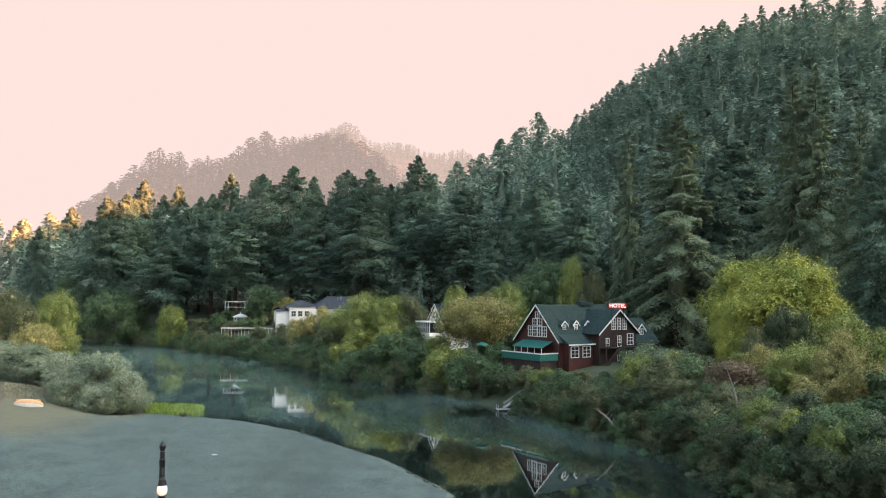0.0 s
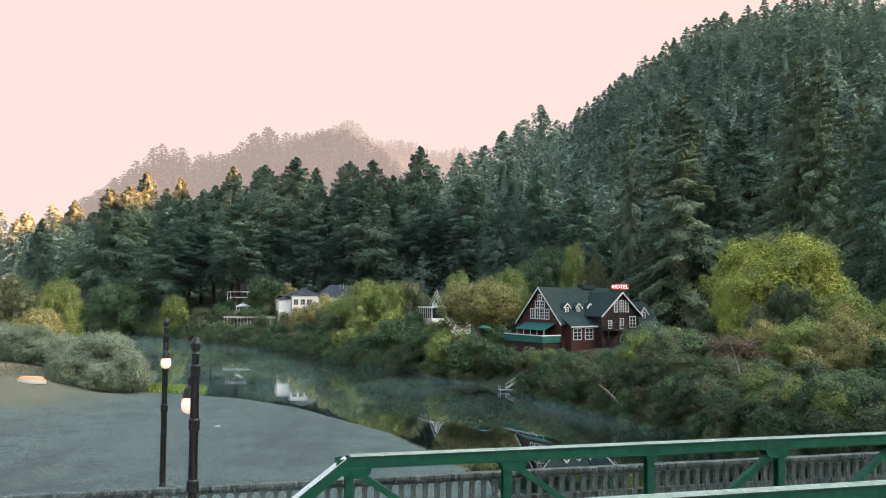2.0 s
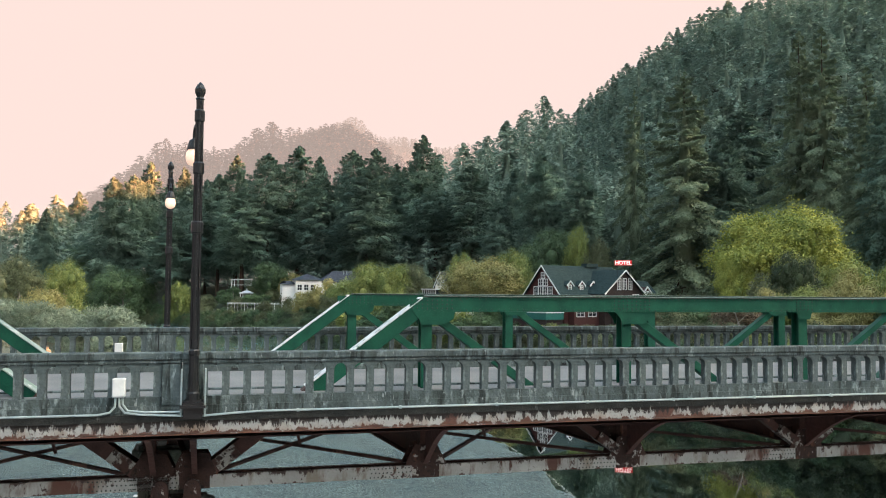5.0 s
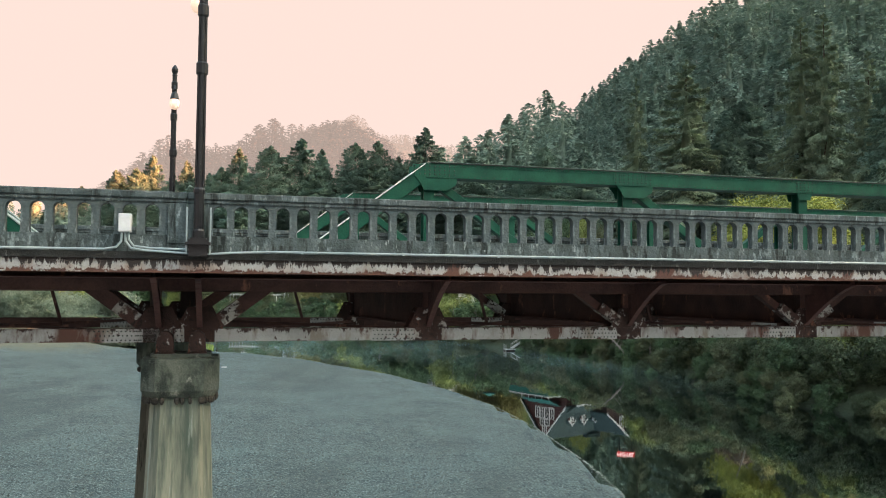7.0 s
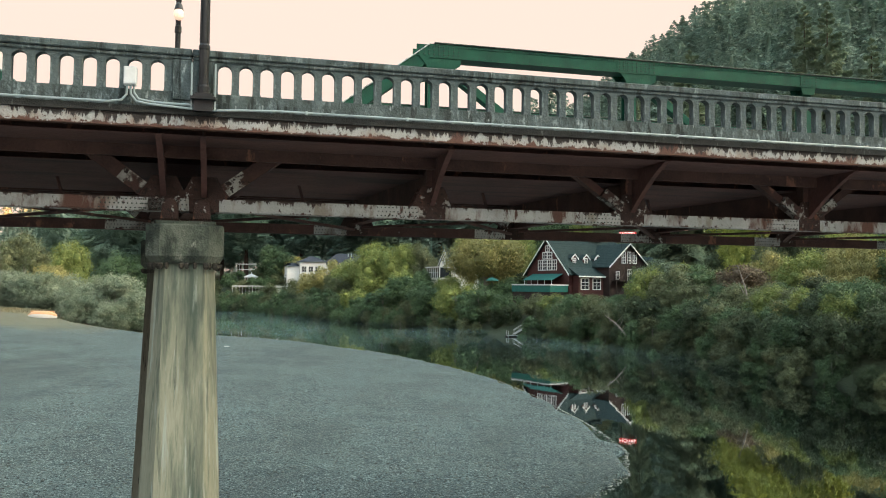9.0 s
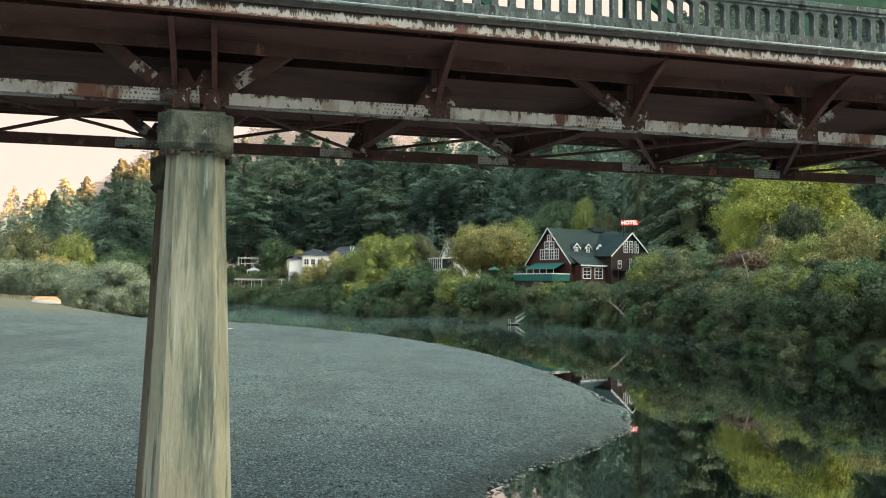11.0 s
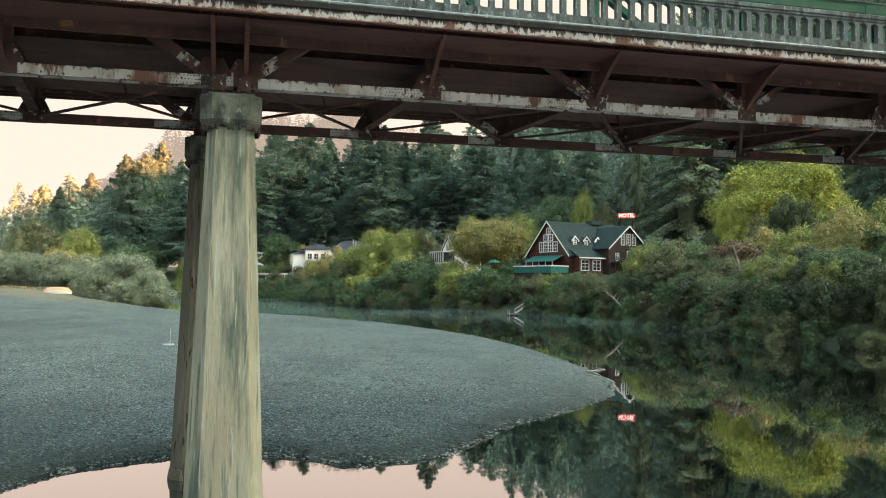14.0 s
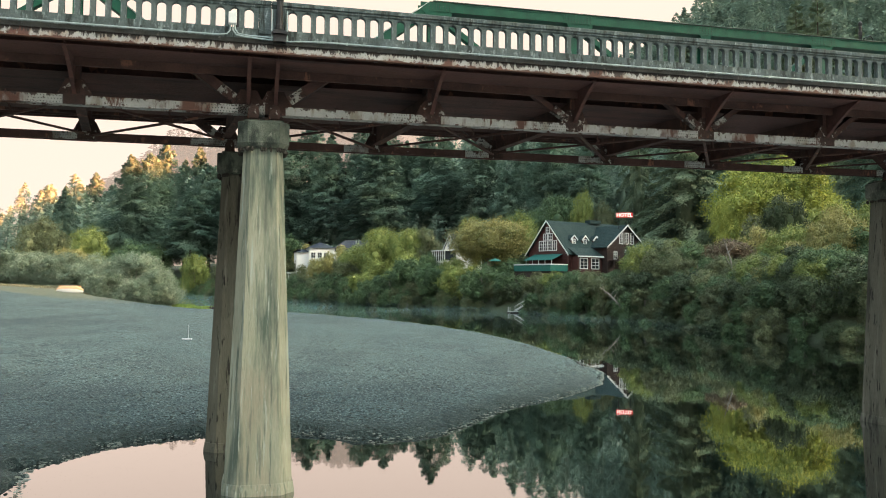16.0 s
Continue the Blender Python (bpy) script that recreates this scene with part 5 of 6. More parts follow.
# ---------- far woods ----------
def woods(name, label, sites, mat, variants=5, boughs=70, sprays=12, size=1.9, seed=9, base=0.22, broad=1.0, tip=0.85):
    """Many small conifers in one mesh."""
    rng = np.random.default_rng(seed)
    kinds = [conifer_arrays(rng, 40.0, 9.0, base, boughs, sprays, size, 0.35 + 0.06 * k, 0.48 + 0.07 * k, tip, 0.46, 0.45, 0.35, 0.32, 0.13) for k in range(variants)]
    vs, qs, o = [], [], 0
    for x, y, z, h in sites:
        v, q = kinds[rng.integers(variants)]
        a, s = rng.random() * 6.28, h / 40.0
        ca, sa = math.cos(a), math.sin(a)
        wide = s * broad * rng.uniform(0.85, 1.35)
        vs.append(np.stack([(v[:, 0] * ca - v[:, 1] * sa) * wide + x, (v[:, 0] * sa + v[:, 1] * ca) * wide + y, v[:, 2] * s + z - 1], 1))
        qs.append(q + o)
        o += len(v)
    ob = new(name, fast_mesh(name, np.concatenate(vs), np.concatenate(qs), mat))
    return tagged(ob, label, "woods", kind="stuff")


def scatter(seed, count, x0, x1, y0, y1, test, lo, hi, gap):
    rng = np.random.default_rng(seed)
    out, cell = [], {}
    for _ in range(count * 12):
        x, y = rng.uniform(x0, x1), rng.uniform(y0, y1)
        if not test(x, y):
            continue
        i, j = int(x // gap), int(y // gap)
        if any(math.hypot(x - a, y - b) < gap for di in (-1, 0, 1) for dj in (-1, 0, 1) for a, b in cell.get((i + di, j + dj), ())):
            continue
        cell.setdefault((i, j), []).append((x, y))
        out.append((x, y, rng.uniform(lo, hi)))
        if len(out) >= count:
            break
    h = ground_height(np.array([p[0] for p in out]), np.array([p[1] for p in out]))
    return [(x, y, float(z), t) for (x, y, t), z in zip(out, h)]


def on_hill(x, y):
    foot = np.interp(x, (-100, 0, 60, 110, 200), (335, 305, 255, 205, 150))
    return foot + 40 < y < foot + 350 and x < 0.62 * y + 40 and x > -60 - 0.1 * y


woods("hillside_woods", "dense dark green conifer woods covering the hillside", scatter(31, 1000, -60, 420, 180, 640, on_hill, 24, 36, 8.6), WOODS_LEAF, boughs=62, sprays=20, size=1.7, base=0.25, broad=1.25, tip=0.95)
woods("valley_woods", "dark conifers along the river flat", scatter(32, 150, -420, 60, 400, 560, lambda x, y: x > -0.62 * y - 60 and y > 405 - 0.25 * x and line_distance(np.array([x]), np.array([y]), BANK)[0] > 12, 42, 62, 13), WOODS_LEAF, boughs=90, sprays=16, size=1.6, seed=10)
# these woods stand out of view, on the slope added to block the sun
woods("side_woods", "unseen conifer woods on the added slope beside the bridge", scatter(33, 260, 95, 480, -250, 260, lambda x, y: x > 0.58 * y + 62 and x > 100, 26, 40, 14), WOODS_LEAF, boughs=30, sprays=7, size=5.0, seed=11)

# distant hazy ridges, far behind everything; their haze is a pale glow painted on
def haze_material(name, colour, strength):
    # emission here stands for the haze in front of the ridge
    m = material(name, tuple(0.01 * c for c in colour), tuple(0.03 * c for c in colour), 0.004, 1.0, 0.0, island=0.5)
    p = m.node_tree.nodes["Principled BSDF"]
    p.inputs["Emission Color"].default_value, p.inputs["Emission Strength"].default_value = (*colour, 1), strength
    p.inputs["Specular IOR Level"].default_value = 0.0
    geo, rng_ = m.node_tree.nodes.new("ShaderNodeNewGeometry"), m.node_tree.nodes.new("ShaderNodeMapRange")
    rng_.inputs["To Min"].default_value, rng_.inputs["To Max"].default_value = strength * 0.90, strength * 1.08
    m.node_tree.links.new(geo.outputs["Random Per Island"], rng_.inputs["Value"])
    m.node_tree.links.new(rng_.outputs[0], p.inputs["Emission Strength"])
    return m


def far_ridge(name, label, depth, profile, colour, strength, spacing, tree, seed, rows=7):
    """A wooded ridge with its haze painted on: (x, z) of its tree tops at that depth."""
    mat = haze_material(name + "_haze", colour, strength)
    xs, zs = [p[0] for p in profile], [p[1] for p in profile]
    n = 90
    gx = np.linspace(xs[0], xs[-1], n)
    top = np.interp(gx, xs, zs) - tree * 0.5
    v, q = [], []
    for r in range(5):
        k = r / 4
        v.append(np.stack([gx, np.full(n, depth - 420 * (1 - k) ** 1.2 * depth / 1800), top * k ** 0.8 - 12 * (1 - k)], 1))
    i = np.arange(n - 1)
    for r in range(4):
        q.append(np.stack([r * n + i, r * n + i + 1, (r + 1) * n + i + 1, (r + 1) * n + i], 1))
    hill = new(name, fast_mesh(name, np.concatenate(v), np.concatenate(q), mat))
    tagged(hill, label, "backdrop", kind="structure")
    rng = np.random.default_rng(seed)
    sites = []
    for r in range(rows):
        k = 1 - r * 0.06
        x = xs[0]
        while x < xs[-1]:
            x += 1.3 * spacing * rng.uniform(0.3, 1.7)
            z = (np.interp(x, xs, zs) - tree * 0.5) * k ** 0.8 - 12 * (1 - k)
            sites.append((x, depth - 420 * (1 - k) ** 1.2 * depth / 1800, z, tree * rng.uniform(0.72, 1.0) * (0.9 + 0.2 * math.sin(x * 0.05 + r))))
    woods(name + "_woods", "conifers on the ridge, painted pale with haze", sites, mat, boughs=36, sprays=9, size=3.6, seed=seed, base=0.1, broad=1.7, tip=0.6)


far_ridge("middle_ridge", "wooded ridge with evening haze painted in as a glow", 950, [(-436, 95), (-417, 111), (-405, 124), (-389, 128), (-379, 138), (-363, 145), (-354, 158), (-343, 156), (-339, 171), (-322, 175), (-309, 178), (-299, 172), (-292, 159), (-286, 159), (-284, 175), (-270, 174), (-264, 163), (-261, 173), (-244, 173), (-225, 181), (-218, 189), (-212, 182), (-208, 193), (-186, 194), (-166, 198), (-147, 201), (-121, 197), (-88, 177), (-42, 154)], (0.46, 0.36, 0.31), 1.0, 5.0, 30, 41)
far_ridge("far_ridge", "wooded hill far off with haze painted in as a pale glow", 1900, [(-410, 338), (-359, 362), (-307, 381), (-262, 392), (-216, 402), (-190, 382), (-164, 365), (-111, 358), (-59, 349), (6, 334), (45, 341), (84, 324), (149, 302), (227, 276)], (0.66, 0.50, 0.42), 1.0, 6.5, 26, 42)


# ---------- buildings ----------
def sash(parent, m, w, h, cols=2, rows=3, name="window"):
    """A white sash window in the local x-z plane at m, facing -y: frame, muntins, glass."""
    win = part(name, Shape().box(-w / 2, w / 2, 0.0, 0.05, 0, h), GLASS, parent, "white framed window with dark panes")
    win.matrix_basis = m
    f = 0.17
    fr = Shape().box(-w / 2 - f, -w / 2, -0.09, 0.06, -f, h + f).box(w / 2, w / 2 + f, -0.09, 0.06, -f, h + f).box(-w / 2, w / 2, -0.09, 0.06, -f, 0).box(-w / 2, w / 2, -0.09, 0.06, h, h + f)
    part("frame", fr, WHITE, win, "white painted frame")
    for k in range(1, cols):
        x = -w / 2 + w * k / cols
        part("muntin", Shape().box(x - 0.055, x + 0.055, -0.06, -0.003, 0, h), WHITE, win)
    for k in range(1, rows):
        z = h * k / rows
        part("muntin", Shape().box(-w / 2, w / 2, -0.055, -0.004, z - 0.055, z + 0.055), WHITE, win)
    return win


def gable_body(house, m, half, length, floor, eave, apex, wall_mat, roof_mat, trim=True, over=0.7):
    """A gabled block: the ridge runs along local y from 0 to length, the gable at y = 0 faces -y."""
    body = part("wall", Shape().slab([(-half, floor), (half, floor), (half, eave), (0, apex - 0.15), (-half, eave)], 0, length), wall_mat, house)
    body.matrix_basis = m
    slope = (apex - eave) / half
    for sgn in (-1, 1):
        x1, z1 = sgn * (half + over), eave - over * slope
        sh = Shape().slab([(0, apex), (x1, z1), (x1, z1 + 0.22), (0, apex + 0.22)], -over, length + 0.3)
        roof = part("roof", sh, roof_mat, house, "dark grey shingled roof slope")
        roof.matrix_basis = m
        for k in range(1, 14):
            t = k / 14
            course = part("shingle_course", Shape().box(-0.02, 0.02, -over, length + 0.3, 0.222, 0.25), roof_mat, roof)
            course.matrix_basis = Matrix.Translation((x1 * t, 0, apex + (z1 - apex) * t))
        if trim:
            tr = part("barge_board", Shape().slab([(0, apex - 0.12), (x1, z1 - 0.12), (x1, z1 + 0.26), (0, apex + 0.28)], -over - 0.10, -over - 0.003), WHITE, house, "white barge board")
            tr.matrix_basis = m
    return slope


def siding(house, m, half, eave, apex, floor, mat, step=0.42):
    """Clapboards on a gable face, each a thin lapped board."""
    z = floor + 0.2
    while z < apex - 0.6:
        h = half if z <= eave else half * (apex - 0.3 - z) / (apex - 0.15 - eave)
        if h > 0.3:
            b = part("clapboard", Shape().add([(-h, -0.05, z), (h, -0.05, z), (h, -0.002, z + step), (-h, -0.002, z + step), (-h, -0.002, z), (h, -0.002, z)], [(0, 1, 2, 3), (1, 0, 4, 5)]), mat, house)
            b.matrix_basis = m
        z += step


def hotel():
    H = thing("hotel", pose(22.6, 198.0, 0, 0, 0, 36), "dark red clapboard hotel with white trim and grey roofs", "hotel")
    # the gable that faces the river: its ridge runs along the hotel's x axis
    A = pose(0, 0, 0, 0, 0, -90)
    gable_body(H, A, 7.2, 23, 6.5, 14.2, 22.0, RED_BOARD, ROOF)
    siding(H, A, 7.2, 14.2, 22.0, 7.0, RED_BOARD)
    for k in range(4):
        sash(H, A @ pose(-2.45 + 1.63 * k, -0.06, 14.8), 1.30, 2.2)
    for x in (-0.85, 0.85):
        sash(H, A @ pose(x, -0.06, 17.45), 1.30, 1.35, 2, 2)
    sash(H, A @ pose(0, -0.06, 19.15), 1.10, 1.25, 2, 2)
    # the long front: lower roof and windows
    part("front_wall", Shape().box(1.2, 10.2, -9.2, -7.21, 6.5, 13.35), RED_BOARD, H)
    low = part("lower_roof", Shape().add([(0.6, -9.9, 13.05), (10.6, -9.9, 13.05), (10.6, -6.4, 15.1), (0.6, -6.4, 15.1), (0.6, -9.9, 13.3), (10.6, -9.9, 13.3), (10.6, -6.2, 15.45), (0.6, -6.2, 15.45)],
               [(3, 2, 1, 0), (4, 5, 6, 7), (0, 1, 5, 4), (1, 2, 6, 5), (2, 3, 7, 6), (3, 0, 4, 7)]), ROOF, H, "lower shingled roof over the front rooms")
    part("eaves_board", Shape().box(0.5, 10.7, -10.02, -9.91, 13.0, 13.32), WHITE, H)
    for x in (3.1, 6.9):
        sash(H, pose(x, -9.26, 10.3), 2.3, 2.3, 2, 3)
    # dormers
    for x in (3.6, 7.4, 11.2):
        M = pose(x, -5.2, 0)
        d = part("dormer", Shape().slab([(-0.75, 16.2), (0.75, 16.2), (0.75, 17.6), (0, 18.3), (-0.75, 17.6)], 0, 2.4), RED_BOARD, H, "small gabled dormer with white trim")
        d.matrix_basis = M
        for sgn in (-1, 1):
            part("dormer_roof", Shape().slab([(0, 18.35), (sgn * 1.15, 17.3), (sgn * 1.15, 17.48), (0, 18.53)], -0.25, 2.4), ROOF, d)
            part("barge_board", Shape().slab([(0, 18.2), (sgn * 1.2, 17.1), (sgn * 1.2, 17.5), (0, 18.6)], -0.34, -0.253), WHITE, d)
        sash(d, pose(0, -0.06, 16.45), 0.72, 1.0, 2, 2)
    part("roof_monitor", Shape().box(13.5, 17.5, -0.9, 0.9, 22.0, 22.9), ROOF, H)
    # the gable turned to the bridge, its boards coloured as if in shade
    Bm = pose(15.6, -11.0, 0)
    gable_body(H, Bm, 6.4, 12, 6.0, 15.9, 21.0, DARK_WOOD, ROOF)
    siding(H, Bm, 6.4, 15.9, 21.0, 7.0, SHADED_BOARD)
    for x in (-1.6, 0.3, 2.2):
        sash(H, Bm @ pose(x, -0.06, 16.6), 1.0, 2.5, 2, 4)
    for x, z, w, h in ((4.2, 12.9, 1.9, 2.4), (0.4, 12.6, 1.0, 2.3), (-3.6, 12.8, 0.9, 1.6), (3.9, 8.6, 1.9, 2.6), (0.4, 8.8, 1.0, 2.3)):
        sash(H, Bm @ pose(x, -0.06, z), w, h, 2, 3)
    # balconies and outside stair
    for z, x0, x1 in ((12.2, -5.8, 6.2), (8.2, -5.8, 6.2)):
        bal = part("balcony", Shape().box(x0, x1, -1.7, -0.06, z, z + 0.18), DARK_WOOD, H, "dark timber balcony")
        bal.matrix_basis = Bm
        part("handrail", Shape().box(x0, x1, -1.7, -1.6, z + 1.05, z + 1.13), DARK_WOOD, bal)
        for k in range(25):
            x = x0 + (x1 - x0) * k / 24
            part("baluster", Shape().box(x - 0.03, x + 0.03, -1.68, -1.62, z + 0.18, z + 1.05), DARK_WOOD, bal)
        for x in (x0 + 0.1, 0.0, x1 - 0.1):
            part("post", Shape().box(x - 0.09, x + 0.09, -1.7, -1.52, 6.0, z), DARK_WOOD, bal)
    st = part("outside_stair", Shape().beam((-5.6, -2.3, 8.4), (-1.2, -2.3, 12.4), 0.12, 0.3).beam((-5.6, -1.8, 8.4), (-1.2, -1.8, 12.4), 0.12, 0.3).beam((-5.4, -2.3, 12.4), (-2.2, -2.3, 16.6), 0.12, 0.3).beam((-5.6, -2.3, 9.4), (-1.2, -2.3, 13.4), 0.07, 0.07), DARK_WOOD, H, "dark outside stair")
    st.matrix_basis = Bm
    # right wing
    gable_body(H, pose(20.0, -2.0, 0, 0, 0, -90), 5.5, 14, 6.5, 13.4, 18.6, RED_BOARD, ROOF, False)
    part("flue", Shape().tube([(26.5, -3.2, 15), (26.5, -3.2, 20.0)], [0.22, 0.22], 10), WHITE, H, "white metal flue pipe")
    d2 = part("dormer", Shape().slab([(-1.3, 14.5), (1.3, 14.5), (1.3, 15.9), (0, 17.2), (-1.3, 15.9)], 0, 3.0), RED_BOARD, H, "gabled dormer on the wing")
    d2.matrix_basis = pose(29.5, -6.2, 0)
    for sgn in (-1, 1):
        part("barge_board", Shape().slab([(0, 17.1), (sgn * 1.7, 15.4), (sgn * 1.7, 15.75), (0, 17.5)], -0.3, -0.1), WHITE, d2)
    sash(d2, pose(0, -0.06, 14.8), 1.0, 1.3, 2, 2)
    # river deck with teal canvas and awning
    deck = part("deck", Shape().box(-5.6, -0.1, -7.0, 6.2, 9.5, 9.75), DARK_WOOD, H, "raised timber deck over the bank")
    part("canvas_screen", Shape().box(-5.68, -5.60, -7.05, 6.25, 9.55, 11.05).box(-5.60, -0.1, -7.08, -7.0, 9.55, 11.05), TEAL, deck, "teal canvas screen round the deck")
    part("top_rail", Shape().box(-5.8, -5.5, -7.2, 6.3, 11.052, 11.30).box(-5.49, -0.1, -7.2, -6.95, 11.052, 11.30), WHITE, deck, "white top rail")
    for y in (-6.9, -3.6, -0.4, 2.8, 6.1):
        part("deck_post", Shape().box(-5.55, -5.35, y - 0.1, y + 0.1, 4.5, 9.49), DARK_WOOD, deck)
        part("awning_post", Shape().box(-3.4, -3.28, y * 0.72 - 0.06, y * 0.72 + 0.06, 9.76, 12.35), WHITE, deck)
    part("awning", Shape().add([(-3.6, -5.4, 12.25), (-3.6, 5.0, 12.25), (-0.1, 5.0, 13.75), (-0.1, -5.4, 13.75), (-3.6, -5.4, 12.33), (-3.6, 5.0, 12.33), (-0.1, 5.0, 13.83), (-0.1, -5.4, 13.83)],
         [(3, 2, 1, 0), (4, 5, 6, 7), (0, 1, 5, 4), (1, 2, 6, 5), (2, 3, 7, 6), (3, 0, 4, 7)]), TEAL, deck, "teal canvas awning")
    part("lattice", Shape().box(-5.4, -0.2, -6.8, 6.0, 5.5, 9.49), DARK_WOOD, deck)
    return H


hotel()
sign = thing("rooftop_sign", look((38.3, 182.5, 22.35), (0, 0, 22.35)), "small red lit rooftop sign on thin posts", "sign")
part("board", Shape().box(-1.85, 1.85, -0.55, 0.55, -0.12, 0.0), SIGN_RED, sign, "red board", 0.03)
for x in (-1.3, 1.3):
    part("post", Shape().box(x - 0.05, x + 0.05, -3.2, -0.55, -0.11, -0.03), BLACK_IRON, sign)
letters = bpy.data.curves.new("letters", "FONT")
letters.body, letters.size, letters.align_x, letters.align_y, letters.extrude, letters.offset = "HOTEL", 1.12, "CENTER", "CENTER", 0.03, 0.02
letters.materials.append(SIGN_WHITE)
text = new("letters", letters)
text.parent = sign
text.location, text.rotation_euler = (0, 0, -0.16), (0, math.pi, 0)
tagged(text, "white glowing letters")


def cream_house():
    h = thing("cream_house", pose(-2.0, 245.0, 0, 0, 0, -62), "cream gabled house with a glazed porch", "house")
    gable_body(h, pose(0, 0, 0), 3.8, 9, 8, 17.2, 21.2, CREAM, NAVY_ROOF, True, 0.4)
    siding(h, pose(0, 0, 0), 3.8, 17.2, 21.2, 9.0, CREAM)
    for x in (-1.2, 1.2):
        sash(h, pose(x, -0.06, 17.4), 1.0, 1.7, 2, 2)
    porch = part("porch", Shape().box(-4.2, 4.0, -4.0, -0.1, 8, 13.2), CREAM, h, "porch with tall panes")
    part("porch_roof", Shape().box(-4.5, 4.3, -4.4, -0.1, 16.1, 16.4), WHITE, porch)
    part("porch_glass", Shape().box(-4.1, 3.9, -3.9, -0.12, 13.2, 16.09), GLASS, porch)
    for k in range(7):
        x = -4.15 + 8.0 * k / 6
        part("porch_post", Shape().box(x - 0.13, x + 0.13, -4.05, -3.8, 13.2, 16.1), WHITE, porch)
    part("porch_rail", Shape().box(-4.2, 4.0, -4.04, -3.86, 14.6, 14.75), WHITE, porch)


cream_house()


def white_house():
    h = thing("white_house", pose(-52.0, 303.0, 0, 0, 0, 18), "white two-storey house with dark hipped roofs", "house")
    part("wall", Shape().box(-3.5, 6.0, 0, 9, 8, 19.2), WHITE, h)
    part("wall", Shape().box(6.0, 28, 3, 14, 8, 18.2), WHITE, h)
    part("wall", Shape().box(-8.0, -3.5, 1.5, 9, 8, 17.6), WHITE, h)

    def hip(x0, x1, y0, y1, z0, z1):
        o, my = 0.7, (y0 + y1) / 2
        k = (y1 - y0) / 2
        return Shape().add([(x0 - o, y0 - o, z0), (x1 + o, y0 - o, z0), (x1 + o, y1 + o, z0), (x0 - o, y1 + o, z0), (x0 + k, my, z1), (x1 - k, my, z1)], [(0, 1, 5, 4), (1, 2, 5), (2, 3, 4, 5), (3, 0, 4), (3, 2, 1, 0)])
    part("roof", hip(-3.5, 6.0, 0, 9, 19.2, 21.5), NAVY_ROOF, h, "dark hipped roof")
    part("roof", hip(6.0, 28, 3, 14, 18.2, 22.8), NAVY_ROOF, h, "dark hipped roof")
    part("roof", hip(-8.0, -3.5, 1.5, 9, 17.6, 18.8), NAVY_ROOF, h, "dark hipped roof")
    for x in (-2.0, 0.4, 2.8):
        sash(h, pose(x, -0.06, 15.6), 1.5, 1.9, 2, 2)
    for x in (-2.2, 3.4):
        sash(h, pose(x, -0.06, 11.6), 1.3, 2.1, 2, 2)
    part("door", Shape().box(0.0, 1.6, -0.08, 0, 10.2, 13.6), RED_BOARD, h, "dark red door")
    for x in (15.5, 16.6):
        part("roof_vent", Shape().tube([(x, 7, 20), (x, 7, 23.2)], [0.2, 0.2], 8), CONDUIT, h)


white_house()


def frame_shelter(name, at, w, d, h, label, category, peak=0.0):
    g = thing(name, pose(*at), label, category)
    for sx in (-1, 1):
        for sy in (-1, 1):
            part("post", Shape().box(sx * w / 2 - 0.12, sx * w / 2 + 0.12, sy * d / 2 - 0.12, sy * d / 2 + 0.12, ground_at(at[0], at[1]) - at[2] - 0.6, h), WHITE, g)
    for k in range(7):
        x = -w / 2 + w * k / 6
        part("rafter" if not peak else "rail", Shape().box(x - 0.07, x + 0.07, -d / 2 - 0.4, d / 2 + 0.4, h + 0.21, h + 0.4), WHITE, g)
    for sy in (-1, 1):
        part("beam", Shape().box(-w / 2 - 0.4, w / 2 + 0.4, sy * d / 2 - 0.1, sy * d / 2 + 0.1, h, h + 0.2), WHITE, g)
        part("low_rail", Shape().box(-w / 2 + 0.13, w / 2 - 0.13, sy * d / 2 - 0.06, sy * d / 2 + 0.06, 0.2 if peak else 0.75, 0.9), WHITE, g)
    if peak:
        part("roof", Shape().add([(-w / 2 - 0.6, -d / 2 - 0.6, h + 0.41), (w / 2 + 0.6, -d / 2 - 0.6, h + 0.41), (w / 2 + 0.6, d / 2 + 0.6, h + 0.41), (-w / 2 - 0.6, d / 2 + 0.6, h + 0.41), (0, 0, h + peak)], [(0, 1, 4), (1, 2, 4), (2, 3, 4), (3, 0, 4), (3, 2, 1, 0)]), WHITE, g, "pale pointed roof")
        part("finial", Shape().turned([(0.2, 0), (0.25, 0.3), (0.05, 0.7)], (0, 0, h + peak), 8), WHITE, g)


frame_shelter("pergola", (-90.1, 365.0, 16.6), 8.6, 5.0, 3.0, "white timber pergola on the terrace", "pergola")
frame_shelter("gazebo", (-83.4, 345.0, 11.4), 4.2, 4.2, 2.2, "small white garden gazebo with pointed roof", "gazebo", 1.7)
fence = thing("garden_fence", pose(-75.5, 325, 9.6), "low white fence along the garden edge", "fence")
for k in range(17):
    x = -10.4 + 1.3 * k
    part("post", Shape().box(x, x + 0.08, 0, 0.10, min(ground_at(x - 75.5, 325) - 9.8, -0.2), 0.62), WHITE, fence)
for z in (0.25, 0.62):
    part("rail", Shape().box(-10.5, 10.6, -0.06, -0.003, z, z + 0.16), WHITE, fence)

umbrella = thing("patio_umbrella", pose(9.8, 204.3, ground_at(9.8, 204.3)), "open teal canvas umbrella on the hotel patio", "umbrella")
part("pole", Shape().tube([(0, 0, -0.2), (0, 0, 7.02)], [0.05, 0.05], 8), BLACK_IRON, umbrella)
